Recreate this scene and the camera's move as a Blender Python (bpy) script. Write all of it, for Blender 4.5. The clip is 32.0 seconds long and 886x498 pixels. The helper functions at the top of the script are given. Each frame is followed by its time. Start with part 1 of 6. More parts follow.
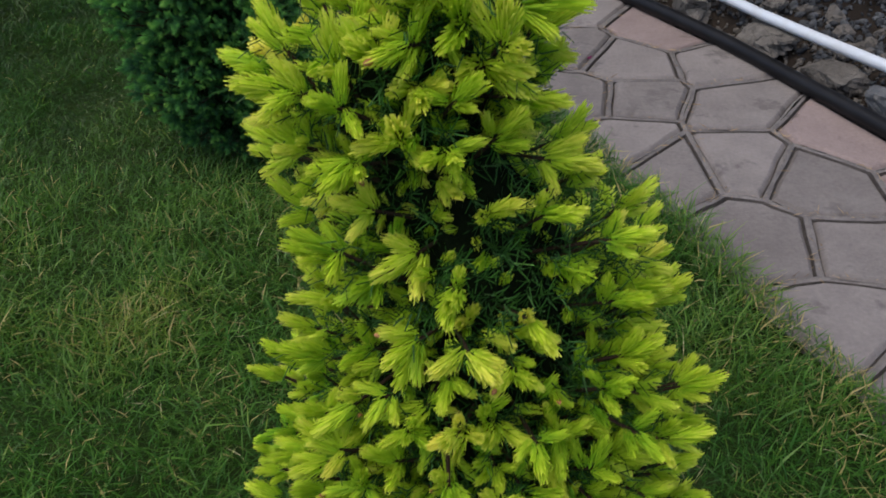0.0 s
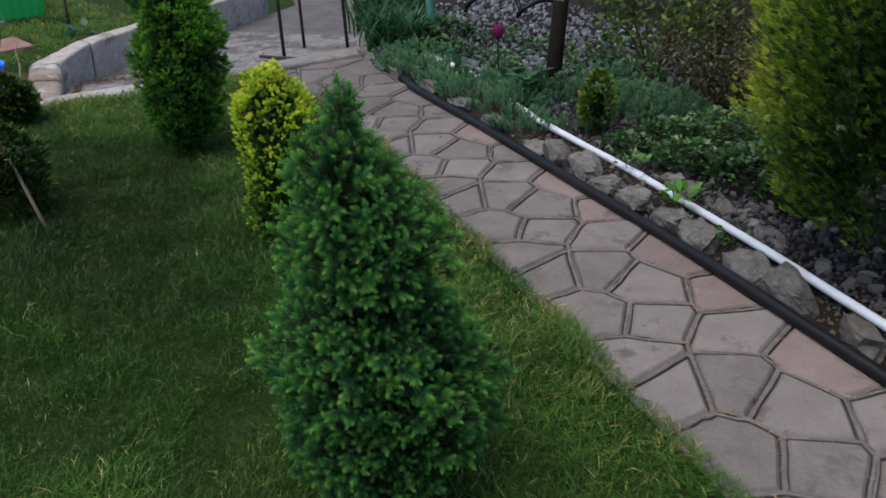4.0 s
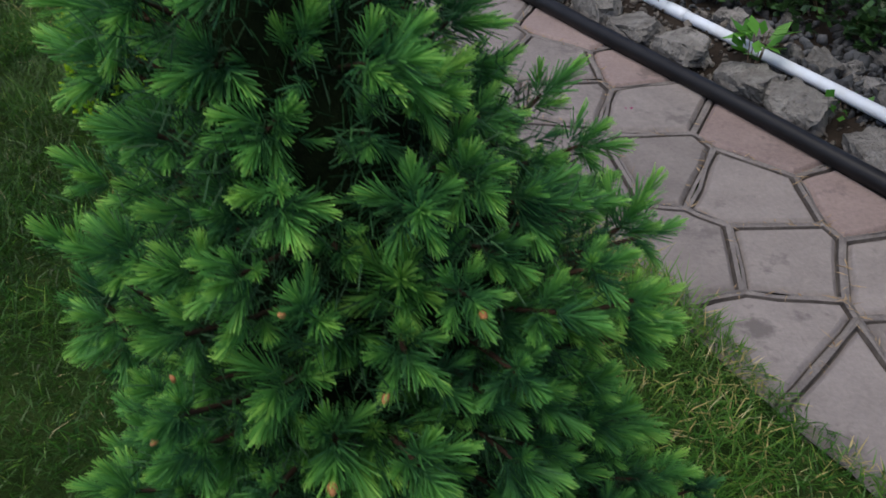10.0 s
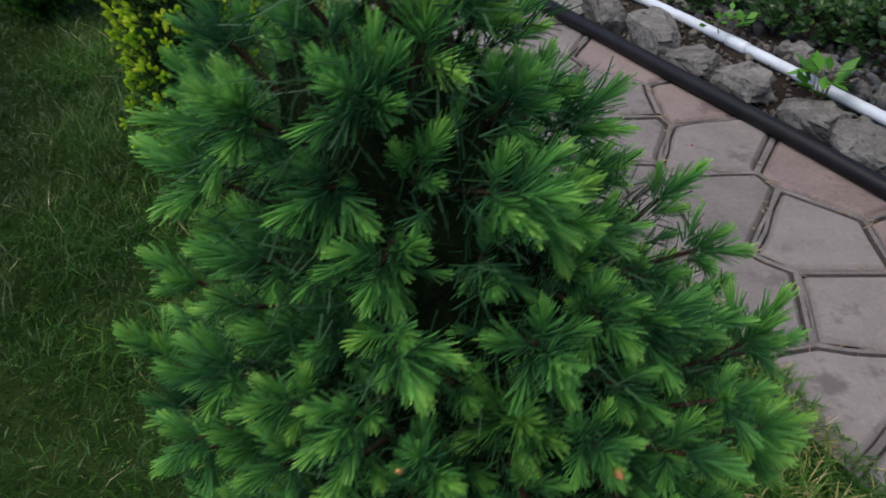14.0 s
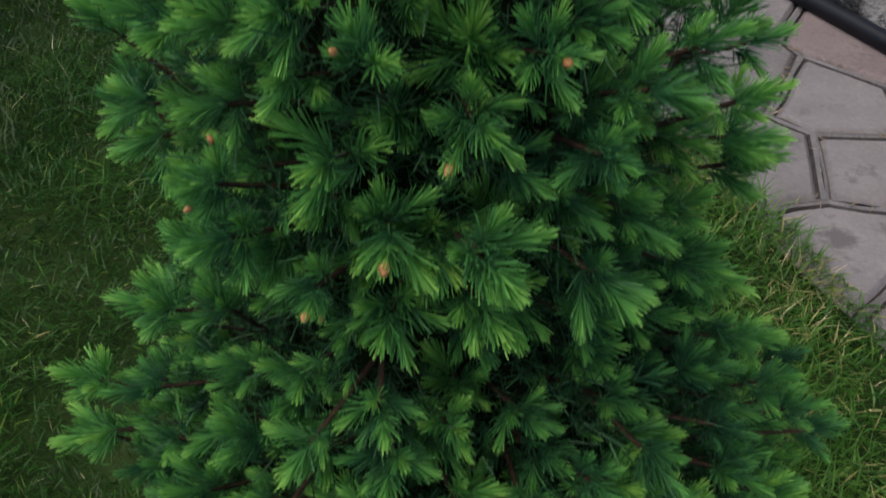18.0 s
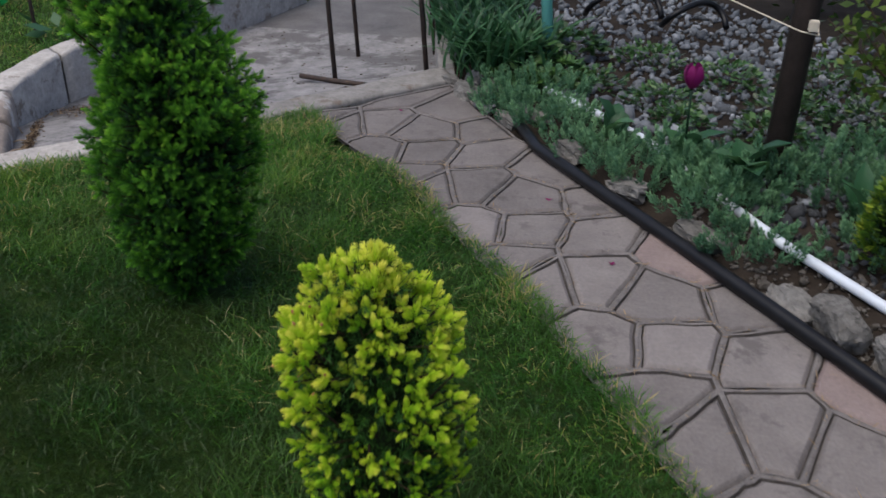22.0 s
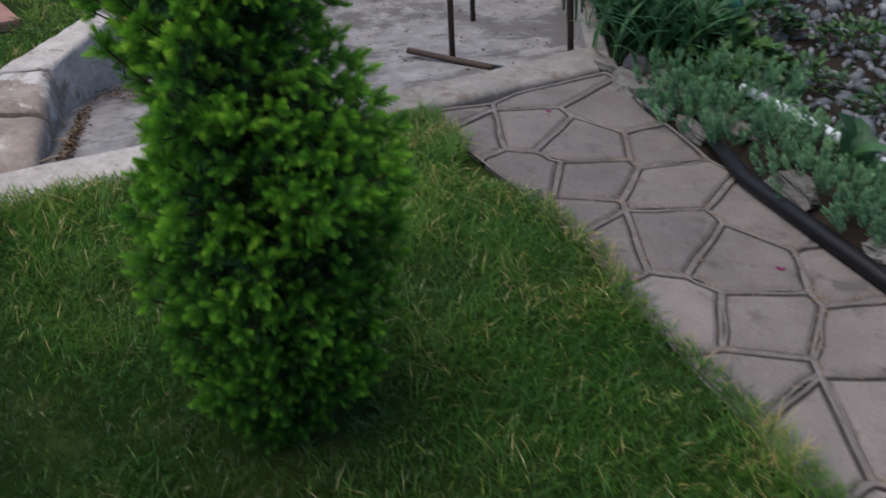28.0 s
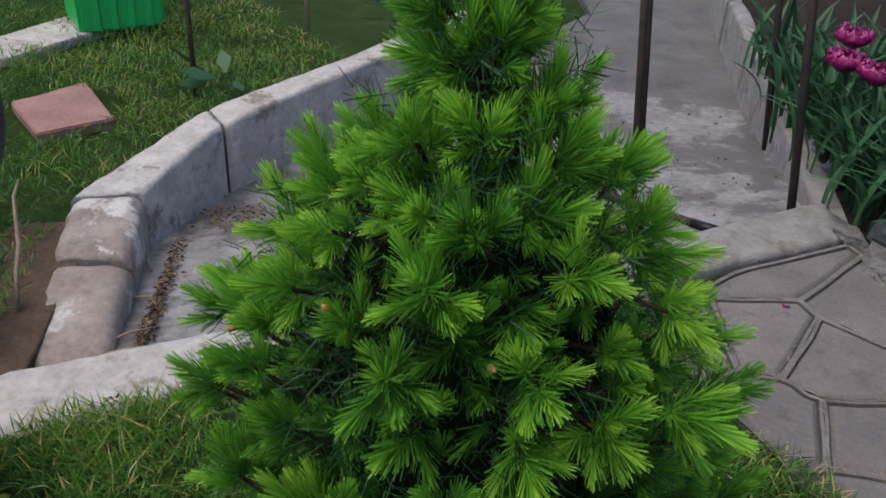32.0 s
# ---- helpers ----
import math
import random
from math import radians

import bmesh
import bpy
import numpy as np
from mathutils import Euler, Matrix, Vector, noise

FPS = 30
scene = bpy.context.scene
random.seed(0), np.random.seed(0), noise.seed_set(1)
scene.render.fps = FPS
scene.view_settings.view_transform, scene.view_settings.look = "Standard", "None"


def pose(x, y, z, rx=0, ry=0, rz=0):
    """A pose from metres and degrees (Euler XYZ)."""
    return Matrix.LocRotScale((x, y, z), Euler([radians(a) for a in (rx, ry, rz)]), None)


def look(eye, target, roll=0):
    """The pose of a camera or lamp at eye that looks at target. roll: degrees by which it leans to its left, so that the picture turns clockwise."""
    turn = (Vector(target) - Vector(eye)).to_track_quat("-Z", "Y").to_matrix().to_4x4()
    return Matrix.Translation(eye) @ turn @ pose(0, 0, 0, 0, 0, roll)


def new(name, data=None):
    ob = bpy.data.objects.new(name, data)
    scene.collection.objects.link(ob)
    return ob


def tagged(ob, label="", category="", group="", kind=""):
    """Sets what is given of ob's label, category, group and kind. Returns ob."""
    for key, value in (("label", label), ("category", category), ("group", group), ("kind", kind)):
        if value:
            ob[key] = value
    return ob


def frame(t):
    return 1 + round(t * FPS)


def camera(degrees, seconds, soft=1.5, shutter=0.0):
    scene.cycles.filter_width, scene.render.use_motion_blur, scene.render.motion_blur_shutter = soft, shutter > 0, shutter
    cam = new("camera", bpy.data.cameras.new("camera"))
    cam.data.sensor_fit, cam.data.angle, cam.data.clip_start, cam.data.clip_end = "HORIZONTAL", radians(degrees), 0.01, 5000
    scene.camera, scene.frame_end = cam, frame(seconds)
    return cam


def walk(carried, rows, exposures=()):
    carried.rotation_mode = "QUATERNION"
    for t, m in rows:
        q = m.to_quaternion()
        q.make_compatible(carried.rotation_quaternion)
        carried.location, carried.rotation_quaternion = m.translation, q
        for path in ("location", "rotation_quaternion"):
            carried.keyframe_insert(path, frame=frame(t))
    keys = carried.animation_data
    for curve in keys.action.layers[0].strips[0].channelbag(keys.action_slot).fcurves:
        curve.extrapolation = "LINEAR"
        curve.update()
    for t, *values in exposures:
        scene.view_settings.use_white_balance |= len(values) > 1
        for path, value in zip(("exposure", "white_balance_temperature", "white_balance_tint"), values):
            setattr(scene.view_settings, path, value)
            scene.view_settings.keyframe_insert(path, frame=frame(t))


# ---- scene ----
cam = camera(53.41, 32.0, 1.6, 0.5)
# seconds, eye in metres, Euler degrees
ROWS = [
    (0.0, -0.0002, -0.0002, 0.9224, 53.796, 0.518, 0.265),
    (0.5, 0.0039, 0.0099, 0.9388, 54.775, -0.434, -0.097),
    (1.0, 0.0056, 0.0270, 0.9657, 56.393, -0.264, -1.272),
    (1.5, -0.0040, 0.0465, 1.0015, 57.755, -0.058, -2.184),
    (2.0, -0.0297, 0.0390, 1.0556, 58.780, -0.423, -2.067),
    (2.5, -0.0733, 0.0524, 1.1082, 59.532, -0.463, -1.892),
    (3.0, -0.1081, 0.1382, 1.1818, 62.221, -1.287, 2.832),
    (3.5, -0.1178, 0.2110, 1.2507, 63.252, -0.196, 7.434),
    (5.5, -0.4119, 0.7654, 1.1564, 60.504, -0.401, 3.808),
    (6.0, -0.4053, 0.9389, 1.1102, 58.536, 2.177, 3.991),
    (6.5, -0.4251, 1.0493, 1.0641, 58.923, 0.730, 4.933),
    (7.0, -0.4694, 1.1475, 1.0109, 57.948, 0.533, 4.255),
    (7.5, -0.4707, 1.2033, 0.9442, 56.020, -0.329, 1.985),
    (8.0, -0.4746, 1.2350, 0.9086, 55.048, -0.408, 1.168),
    (8.5, -0.4662, 1.2457, 0.8890, 53.597, -1.710, 1.078),
    (9.0, -0.4692, 1.2556, 0.8869, 54.149, -2.159, 0.838),
    (9.5, -0.4614, 1.2603, 0.8777, 53.738, -2.126, 0.177),
    (10.0, -0.4459, 1.2526, 0.8640, 53.084, -2.192, -0.091),
    (10.5, -0.4324, 1.2304, 0.8553, 52.278, -2.476, -0.027),
    (11.0, -0.4238, 1.2002, 0.8490, 51.672, -2.170, 0.911),
    (11.5, -0.4218, 1.1823, 0.8467, 51.772, -2.629, 1.147),
    (12.0, -0.4413, 1.1751, 0.8733, 52.213, -1.909, 1.396),
    (12.5, -0.4812, 1.2099, 0.9010, 52.837, -1.648, 2.025),
    (13.0, -0.4931, 1.2510, 0.9010, 53.676, -2.199, 1.376),
    (13.5, -0.4999, 1.2655, 0.9046, 53.585, -2.028, 0.453),
    (14.0, -0.4794, 1.3011, 0.8835, 53.940, -1.472, 2.474),
    (14.5, -0.4452, 1.3144, 0.9271, 54.811, -0.789, 4.689),
    (16.5, -0.4624, 1.3286, 0.8712, 54.519, -2.271, 6.218),
    (17.0, -0.4622, 1.3022, 0.8384, 51.284, -2.858, 6.152),
    (17.5, -0.4500, 1.2739, 0.8107, 49.826, -2.432, 4.862),
    (18.0, -0.4464, 1.2496, 0.7866, 48.658, -1.825, 4.562),
    (18.5, -0.4445, 1.2405, 0.7768, 47.767, -1.847, 4.376),
    (19.0, -0.4407, 1.2695, 0.8350, 50.560, -2.330, 6.173),
    (19.5, -0.4673, 1.3229, 0.9684, 53.824, -1.266, 7.065),
    (20.0, -0.5045, 1.3427, 1.0504, 58.092, -0.788, 8.406),
    (20.5, -0.6081, 1.4391, 1.1148, 59.966, -1.703, 7.614),
    (21.0, -0.7284, 1.5564, 1.1214, 59.669, -0.787, 5.729),
    (21.5, -0.7763, 1.6514, 1.1291, 61.590, -1.140, 7.392),
    (22.0, -0.7731, 1.8371, 1.1108, 60.416, -1.359, 8.713),
    (22.5, -0.7935, 1.9703, 1.0884, 59.646, -1.607, 10.735),
    (23.0, -0.8535, 2.1155, 0.9974, 54.969, 2.094, 7.092),
    (23.5, -0.9301, 2.2594, 0.9287, 51.996, 1.953, 2.356),
    (24.0, -0.9522, 2.3372, 0.8619, 50.825, 1.509, 1.995),
    (24.5, -0.9608, 2.3920, 0.8093, 48.947, 1.259, 3.541),
    (26.5, -0.9495, 2.3257, 0.7700, 47.560, 2.718, 5.098),
    (27.0, -0.9700, 2.4004, 0.8715, 50.226, 0.264, 9.910),
    (27.5, -1.0428, 2.4638, 0.9599, 53.539, -0.786, 12.035),
    (28.0, -1.1395, 2.5548, 1.0073, 55.961, -1.130, 13.159),
    (28.5, -1.2557, 2.6791, 1.0090, 56.125, -1.255, 14.734),
    (29.0, -1.3101, 2.7879, 1.0017, 56.329, -0.959, 18.643),
    (29.5, -1.3300, 2.8751, 0.9996, 56.026, -2.064, 23.379),
    (30.0, -1.3868, 2.9752, 0.9796, 56.293, -0.550, 22.049),
    (30.5, -1.4662, 3.0628, 0.9423, 55.119, -1.606, 20.327),
    (31.0, -1.5170, 3.1149, 0.9463, 55.975, -2.231, 20.165),
    (31.5, -1.5337, 3.1338, 0.9635, 57.677, -2.516, 19.605),
    (32.0, -1.5386, 3.1394, 0.9765, 58.598, -2.368, 19.485),
]
walk(cam, [(r[0], pose(*r[1:])) for r in ROWS], [(0.0, 0.88), (3.0, 0.9), (6.0, 0.97), (14.5, 0.97), (20.0, 0.95), (24.0, 0.9), (27.0, 0.9), (30.0, 0.92), (31.0, 0.96), (32.0, 1.0)])

# ---------------------------------------------------------------- light
world = bpy.data.worlds.new("evening_sky")
scene.world = world
world.use_nodes = True
wn = world.node_tree
sky = wn.nodes.new("ShaderNodeTexSky")
sky.sky_type = 'NISHITA'
sky.sun_disc = False
SUN_ELEV, SUN_ROT = 68.0, -130.0
sky.sun_elevation, sky.sun_rotation = radians(SUN_ELEV), radians(SUN_ROT)
sky.air_density, sky.dust_density = 0.6, 2.0
wn.links.new(sky.outputs[0], wn.nodes["Background"].inputs[0])
wn.nodes["Background"].inputs[1].default_value = 0.15
sun_data = bpy.data.lights.new("sun", "SUN")
sun_data.energy, sun_data.angle, sun_data.color = 1.3, radians(60), (1.0, 0.94, 0.84)
sun = new("sun", sun_data)
az = radians(SUN_ROT)
sun.matrix_world = look((0, 0, 6), Vector((0, 0, 6)) - Vector((math.sin(az) * math.cos(radians(SUN_ELEV)), math.cos(az) * math.cos(radians(SUN_ELEV)), math.sin(radians(SUN_ELEV)))))
scene.view_settings.exposure = 0.94

# ---------------------------------------------------------------- helpers
RNG = np.random.default_rng(7)


def part(name, data, material, parent=None, label=""):
    """Links a bmesh or a mesh as one object, under a thing or a part."""
    if isinstance(data, bmesh.types.BMesh):
        me = bpy.data.meshes.new(name)
        data.to_mesh(me)
        data.free()
    else:
        me = data
    if material is not None and not me.materials:
        me.materials.append(material)
    ob = new(name, me)
    if parent is not None:
        ob.parent = parent
    if label:
        ob["label"] = label
    return ob


def thing(name, at, label, category, group="", kind=""):
    ob = new(name)
    ob.empty_display_size = 0.05
    ob.location = at
    return tagged(ob, label, category, group, kind)


def raw_mesh(name, co, faces, smooth=False, attrs=None):
    """co (N,3), faces (M,k) as arrays; k is 3 or 4."""
    me = bpy.data.meshes.new(name)
    co = np.asarray(co, dtype=np.float32)
    faces = np.asarray(faces, dtype=np.int32)
    me.vertices.add(len(co))
    me.vertices.foreach_set("co", co.ravel())
    k = faces.shape[1]
    me.loops.add(faces.size)
    me.loops.foreach_set("vertex_index", faces.ravel())
    me.polygons.add(len(faces))
    me.polygons.foreach_set("loop_start", np.arange(0, faces.size, k, dtype=np.int32))
    me.polygons.foreach_set("loop_total", np.full(len(faces), k, dtype=np.int32))
    if smooth:
        me.polygons.foreach_set("use_smooth", np.ones(len(faces), dtype=bool))
    for key, values in (attrs or {}).items():
        a = me.attributes.new(key, 'FLOAT', 'POINT')
        a.data.foreach_set("value", np.asarray(values, dtype=np.float32))
    me.update()
    me.validate()
    return me


def unit(v):
    v = np.asarray(v, dtype=float)
    return v / (np.linalg.norm(v, axis=-1, keepdims=True) + 1e-9)


def across(d, rng):
    """A random unit vector across each row of d."""
    r = rng.normal(size=d.shape)
    return unit(np.cross(d, r))


def leaf_set(base, way, side, length, width, bow=None, widest=0.4):
    """Flat tapered leaves as rhombs of four corners: base, two flanks, tip. bow lifts or drops the tip."""
    n = len(base)
    length = np.broadcast_to(length, n)[:, None]
    width = np.broadcast_to(width, n)[:, None]
    mid = base + way * length * widest
    tip = base + way * length + (0 if bow is None else bow)
    co = np.stack([base, mid - side * width / 2, tip, mid + side * width / 2], 1).reshape(-1, 3)
    return co, np.arange(4 * n, dtype=np.int32).reshape(-1, 4)


def tube(points, radii, sides=8, caps=True):
    """A swept round bar through points."""
    bm = bmesh.new()
    rings = []
    pts = [Vector(p) for p in points]
    ref = Vector((0.31, 0.17, 0.93))
    for i, p in enumerate(pts):
        d = (pts[min(i + 1, len(pts) - 1)] - pts[max(i - 1, 0)]).normalized()
        a = d.cross(ref)
        if a.length < 1e-3:
            a = d.cross(Vector((1, 0, 0)))
        a.normalize()
        b = d.cross(a)
        r = radii[i] if hasattr(radii, "__len__") else radii
        rings.append([bm.verts.new(p + r * (math.cos(q) * a + math.sin(q) * b)) for q in (2 * math.pi * k / sides for k in range(sides))])
    for r0, r1 in zip(rings, rings[1:]):
        for k in range(sides):
            f = bm.faces.new((r0[k], r0[(k + 1) % sides], r1[(k + 1) % sides], r1[k]))
            f.smooth = True
    if caps:
        bm.faces.new(rings[0][::-1])
        bm.faces.new(rings[-1])
    bmesh.ops.recalc_face_normals(bm, faces=bm.faces)
    return bm


def block(corners, z0, z1, bevel=0.01, cuts=0, rough=0.0, seed=0, segments=2):
    """An upright prism over plan corners with worn edges; z1 may be one height a corner."""
    bm = bmesh.new()
    tops = z1 if hasattr(z1, "__len__") else [z1] * len(corners)
    low = [bm.verts.new((x, y, z0)) for x, y in corners]
    top = [bm.verts.new((x, y, z)) for (x, y), z in zip(corners, tops)]
    bm.faces.new(low[::-1])
    bm.faces.new(top)
    n = len(corners)
    for i in range(n):
        bm.faces.new((low[i], low[(i + 1) % n], top[(i + 1) % n], top[i]))
    bmesh.ops.recalc_face_normals(bm, faces=bm.faces)
    if bevel:
        bmesh.ops.bevel(bm, geom=bm.edges[:], offset=bevel, segments=segments, affect='EDGES')
    if cuts:
        bmesh.ops.subdivide_edges(bm, edges=bm.edges[:], cuts=cuts, use_grid_fill=True)
    if rough:
        for v in bm.verts:
            q = v.co * 17 + Vector((seed, 0, 0))
            v.co += rough * Vector((noise.noise(q), noise.noise(q + Vector((7, 3, 1))), noise.noise(q + Vector((1, 9, 4)))))
    return bm


def pebble(rng, size, squash=0.7, cuts=1, rough=0.25):
    """An angular stone."""
    bm = bmesh.new()
    bmesh.ops.create_icosphere(bm, subdivisions=cuts, radius=1)
    off = Vector(rng.uniform(-50, 50, 3))
    for v in bm.verts:
        v.co *= 1 + rough * 1.6 * noise.noise(v.co * 1.3 + off) + rough * 0.5 * noise.noise(v.co * 4 + off)
    for _ in range(10):
        d = Vector(unit(rng.normal(size=3)))
        lim = rng.uniform(0.45, 0.8)
        for v in bm.verts:
            over = v.co.dot(d) - lim
            if over > 0:
                v.co -= d * over
    sx, sy, sz = size
    for v in bm.verts:
        v.co = Vector((v.co.x * sx, v.co.y * sy, v.co.z * sz * squash / 0.7))
    return bm


# ---------------------------------------------------------------- materials
def material(name, base, rough=0.7, metal=0.0):
    m = bpy.data.materials.new(name)
    m.use_nodes = True
    b = m.node_tree.nodes["Principled BSDF"]
    b.inputs["Base Color"].default_value = (*base, 1)
    b.inputs["Roughness"].default_value = rough
    b.inputs["Metallic"].default_value = metal
    return m, m.node_tree, b


def ramp(nt, source, stops):
    r = nt.nodes.new("ShaderNodeValToRGB")
    e = r.color_ramp.elements
    e[0].position, e[0].color = stops[0][0], (*stops[0][1], 1)
    e[1].position, e[1].color = stops[-1][0], (*stops[-1][1], 1)
    for p, c in stops[1:-1]:
        q = e.new(p)
        q.color = (*c, 1)
    nt.links.new(source, r.inputs[0])
    return r.outputs[0]


def noise_node(nt, scale, detail=4.0, rough=0.6, coords="Object"):
    tc = nt.nodes.new("ShaderNodeTexCoord")
    n = nt.nodes.new("ShaderNodeTexNoise")
    n.inputs["Scale"].default_value = scale
    n.inputs["Detail"].default_value = detail
    n.inputs["Roughness"].default_value = rough
    nt.links.new(tc.outputs[coords], n.inputs["Vector"])
    return n.outputs["Fac"]


def world_noise(nt, scale, detail=4.0, rough=0.6):
    g = nt.nodes.new("ShaderNodeNewGeometry")
    n = nt.nodes.new("ShaderNodeTexNoise")
    n.inputs["Scale"].default_value = scale
    n.inputs["Detail"].default_value = detail
    n.inputs["Roughness"].default_value = rough
    nt.links.new(g.outputs["Position"], n.inputs["Vector"])
    return n.outputs["Fac"]


def mix(nt, fac, a, b, how='MIX'):
    m = nt.nodes.new("ShaderNodeMix")
    m.data_type, m.blend_type = 'RGBA', how
    for s, v in ((m.inputs["Factor"], fac), (m.inputs["A"], a), (m.inputs["B"], b)):
        if isinstance(v, (int, float)):
            s.default_value = v
        elif isinstance(v, tuple):
            s.default_value = (*v, 1)
        else:
            nt.links.new(v, s)
    return m.outputs["Result"]


def bump(nt, bsdf, height, strength=0.4, distance=0.004):
    b = nt.nodes.new("ShaderNodeBump")
    b.inputs["Strength"].default_value = strength
    b.inputs["Distance"].default_value = distance
    nt.links.new(height, b.inputs["Height"])
    nt.links.new(b.outputs[0], bsdf.inputs["Normal"])


def mineral(name, dark, mid, light, scale=6.0, rough=0.85, grain=120.0, relief=0.5, own=0.0, spots=None, gloss=0.35, depth=0.003):
    """Stone, concrete or soil: stains at two scales, grain and fine relief; own varies it from piece to piece."""
    m, nt, b = material(name, mid, rough)
    b.inputs["Specular IOR Level"].default_value = gloss
    big = ramp(nt, world_noise(nt, scale, 6, 0.65), [(0.3, dark), (0.5, mid), (0.72, light)])
    fine = world_noise(nt, grain, 3, 0.7)
    col = mix(nt, 0.45, big, ramp(nt, fine, [(0.3, tuple(c * 0.55 for c in mid)), (0.7, tuple(min(1, c * 1.4) for c in mid))]))
    if own:
        o = nt.nodes.new("ShaderNodeObjectInfo")
        g = nt.nodes.new("ShaderNodeNewGeometry")
        add = nt.nodes.new("ShaderNodeMath")
        add.operation = 'ADD'
        nt.links.new(o.outputs["Random"], add.inputs[0])
        nt.links.new(g.outputs["Random Per Island"], add.inputs[1])
        fr = nt.nodes.new("ShaderNodeMath")
        fr.operation = 'FRACT'
        nt.links.new(add.outputs[0], fr.inputs[0])
        col = mix(nt, own, col, ramp(nt, fr.outputs[0], [(0.0, dark), (0.5, mid), (1.0, light)]))
    if spots:
        col = mix(nt, ramp(nt, world_noise(nt, spots[0], 5, 0.7), [(spots[1], (0, 0, 0)), (spots[1] + 0.08, (1, 1, 1))]), col, spots[2])
    nt.links.new(col, b.inputs["Base Color"])
    h = nt.nodes.new("ShaderNodeMath")
    h.operation = 'ADD'
    nt.links.new(fine, h.inputs[0])
    nt.links.new(world_noise(nt, grain * 0.25, 4, 0.6), h.inputs[1])
    bump(nt, b, h.outputs[0], relief, depth)
    return m


def foliage(name, stops, rough=0.5, through_light=0.35, patch=0.0, gloss=0.22, spread=0.22):
    """Leaves and needles: colour by age along the shoot ('age' runs from old to new growth), varied leaf by leaf."""
    m, nt, b = material(name, stops[0][1], rough)
    a = nt.nodes.new("ShaderNodeAttribute")
    a.attribute_name = "age"
    g = nt.nodes.new("ShaderNodeNewGeometry")
    o = nt.nodes.new("ShaderNodeObjectInfo")
    v = nt.nodes.new("ShaderNodeMath")
    v.operation = 'MULTIPLY_ADD'
    v.inputs[1].default_value = spread
    nt.links.new(g.outputs["Random Per Island"], v.inputs[0])
    nt.links.new(a.outputs["Fac"], v.inputs[2])
    w = nt.nodes.new("ShaderNodeMath")
    w.operation = 'MULTIPLY_ADD'
    w.inputs[1].default_value = 0.2
    nt.links.new(o.outputs["Random"], w.inputs[0])
    nt.links.new(v.outputs[0], w.inputs[2])
    s = nt.nodes.new("ShaderNodeMath")
    s.operation = 'SUBTRACT'
    s.inputs[1].default_value = 0.2
    nt.links.new(w.outputs[0], s.inputs[0])
    col = ramp(nt, s.outputs[0], stops)
    if patch:
        col = mix(nt, ramp(nt, world_noise(nt, 2.2, 3, 0.6), [(0.42, (0, 0, 0)), (0.66, (patch, patch, patch))]), col, (0.17, 0.15, 0.05))
    nt.links.new(col, b.inputs["Base Color"])
    b.inputs["Specular IOR Level"].default_value = gloss
    t = nt.nodes.new("ShaderNodeBsdfTranslucent")
    nt.links.new(col, t.inputs["Color"])
    ms = nt.nodes.new("ShaderNodeMixShader")
    ms.inputs[0].default_value = through_light
    nt.links.new(b.outputs[0], ms.inputs[1])
    nt.links.new(t.outputs[0], ms.inputs[2])
    nt.links.new(ms.outputs[0], nt.nodes["Material Output"].inputs["Surface"])
    return m


def plastic(name, base, rough=0.35, dirt=(0.2, 0.17, 0.13), amount=0.25):
    m, nt, b = material(name, base, rough)
    f = ramp(nt, world_noise(nt, 14, 6, 0.7), [(0.45, (0, 0, 0)), (0.75, (amount, amount, amount))])
    nt.links.new(mix(nt, f, base, dirt), b.inputs["Base Color"])
    bump(nt, b, world_noise(nt, 60, 3, 0.6), 0.15, 0.001)
    return m


def rusty(name, a=(0.02, 0.016, 0.014), c=(0.06, 0.034, 0.022)):
    m, nt, b = material(name, a, 0.75, 0.3)
    nt.links.new(ramp(nt, world_noise(nt, 35, 5, 0.7), [(0.35, a), (0.7, c)]), b.inputs["Base Color"])
    bump(nt, b, world_noise(nt, 180, 3, 0.7), 0.4, 0.001)
    return m


M_STONE = mineral("stamped_concrete", (0.073, 0.064, 0.06), (0.138, 0.122, 0.115), (0.215, 0.192, 0.182), 9.0, 0.8, 110, 0.75, 0.35, (7.0, 0.56, (0.09, 0.08, 0.075)))
M_STONE_RED = mineral("reddish_stamped_concrete", (0.1, 0.073, 0.068), (0.168, 0.129, 0.12), (0.24, 0.19, 0.178), 9.0, 0.8, 110, 0.75, 0.3, (7.0, 0.57, (0.1, 0.078, 0.072)))
# a darker tone of the path concrete, for the stones at its end
M_STONE_END = mineral("darker_stamped_concrete", (0.06, 0.053, 0.05), (0.118, 0.104, 0.098), (0.185, 0.165, 0.157), 9.0, 0.85, 110, 0.75, 0.3, (7.0, 0.55, (0.075, 0.066, 0.062)))
M_GRIME = mineral("joint_grime", (0.03, 0.027, 0.025), (0.065, 0.058, 0.054), (0.115, 0.104, 0.096), 30.0, 0.95, 220, 0.8, gloss=0.1)
M_JOINT = mineral("path_joint", (0.06, 0.053, 0.05), (0.12, 0.108, 0.103), (0.2, 0.182, 0.173), 22.0, 0.9, 220, 0.6)
M_SOIL = mineral("garden_soil", (0.008, 0.0065, 0.005), (0.018, 0.014, 0.011), (0.04, 0.032, 0.025), 8.0, 0.95, 90, 1.0, gloss=0.08)
M_LAWN_SOIL = mineral("mossy_thatch", (0.008, 0.018, 0.004), (0.018, 0.036, 0.008), (0.045, 0.06, 0.018), 8.0, 0.95, 160, 1.0, gloss=0.08)
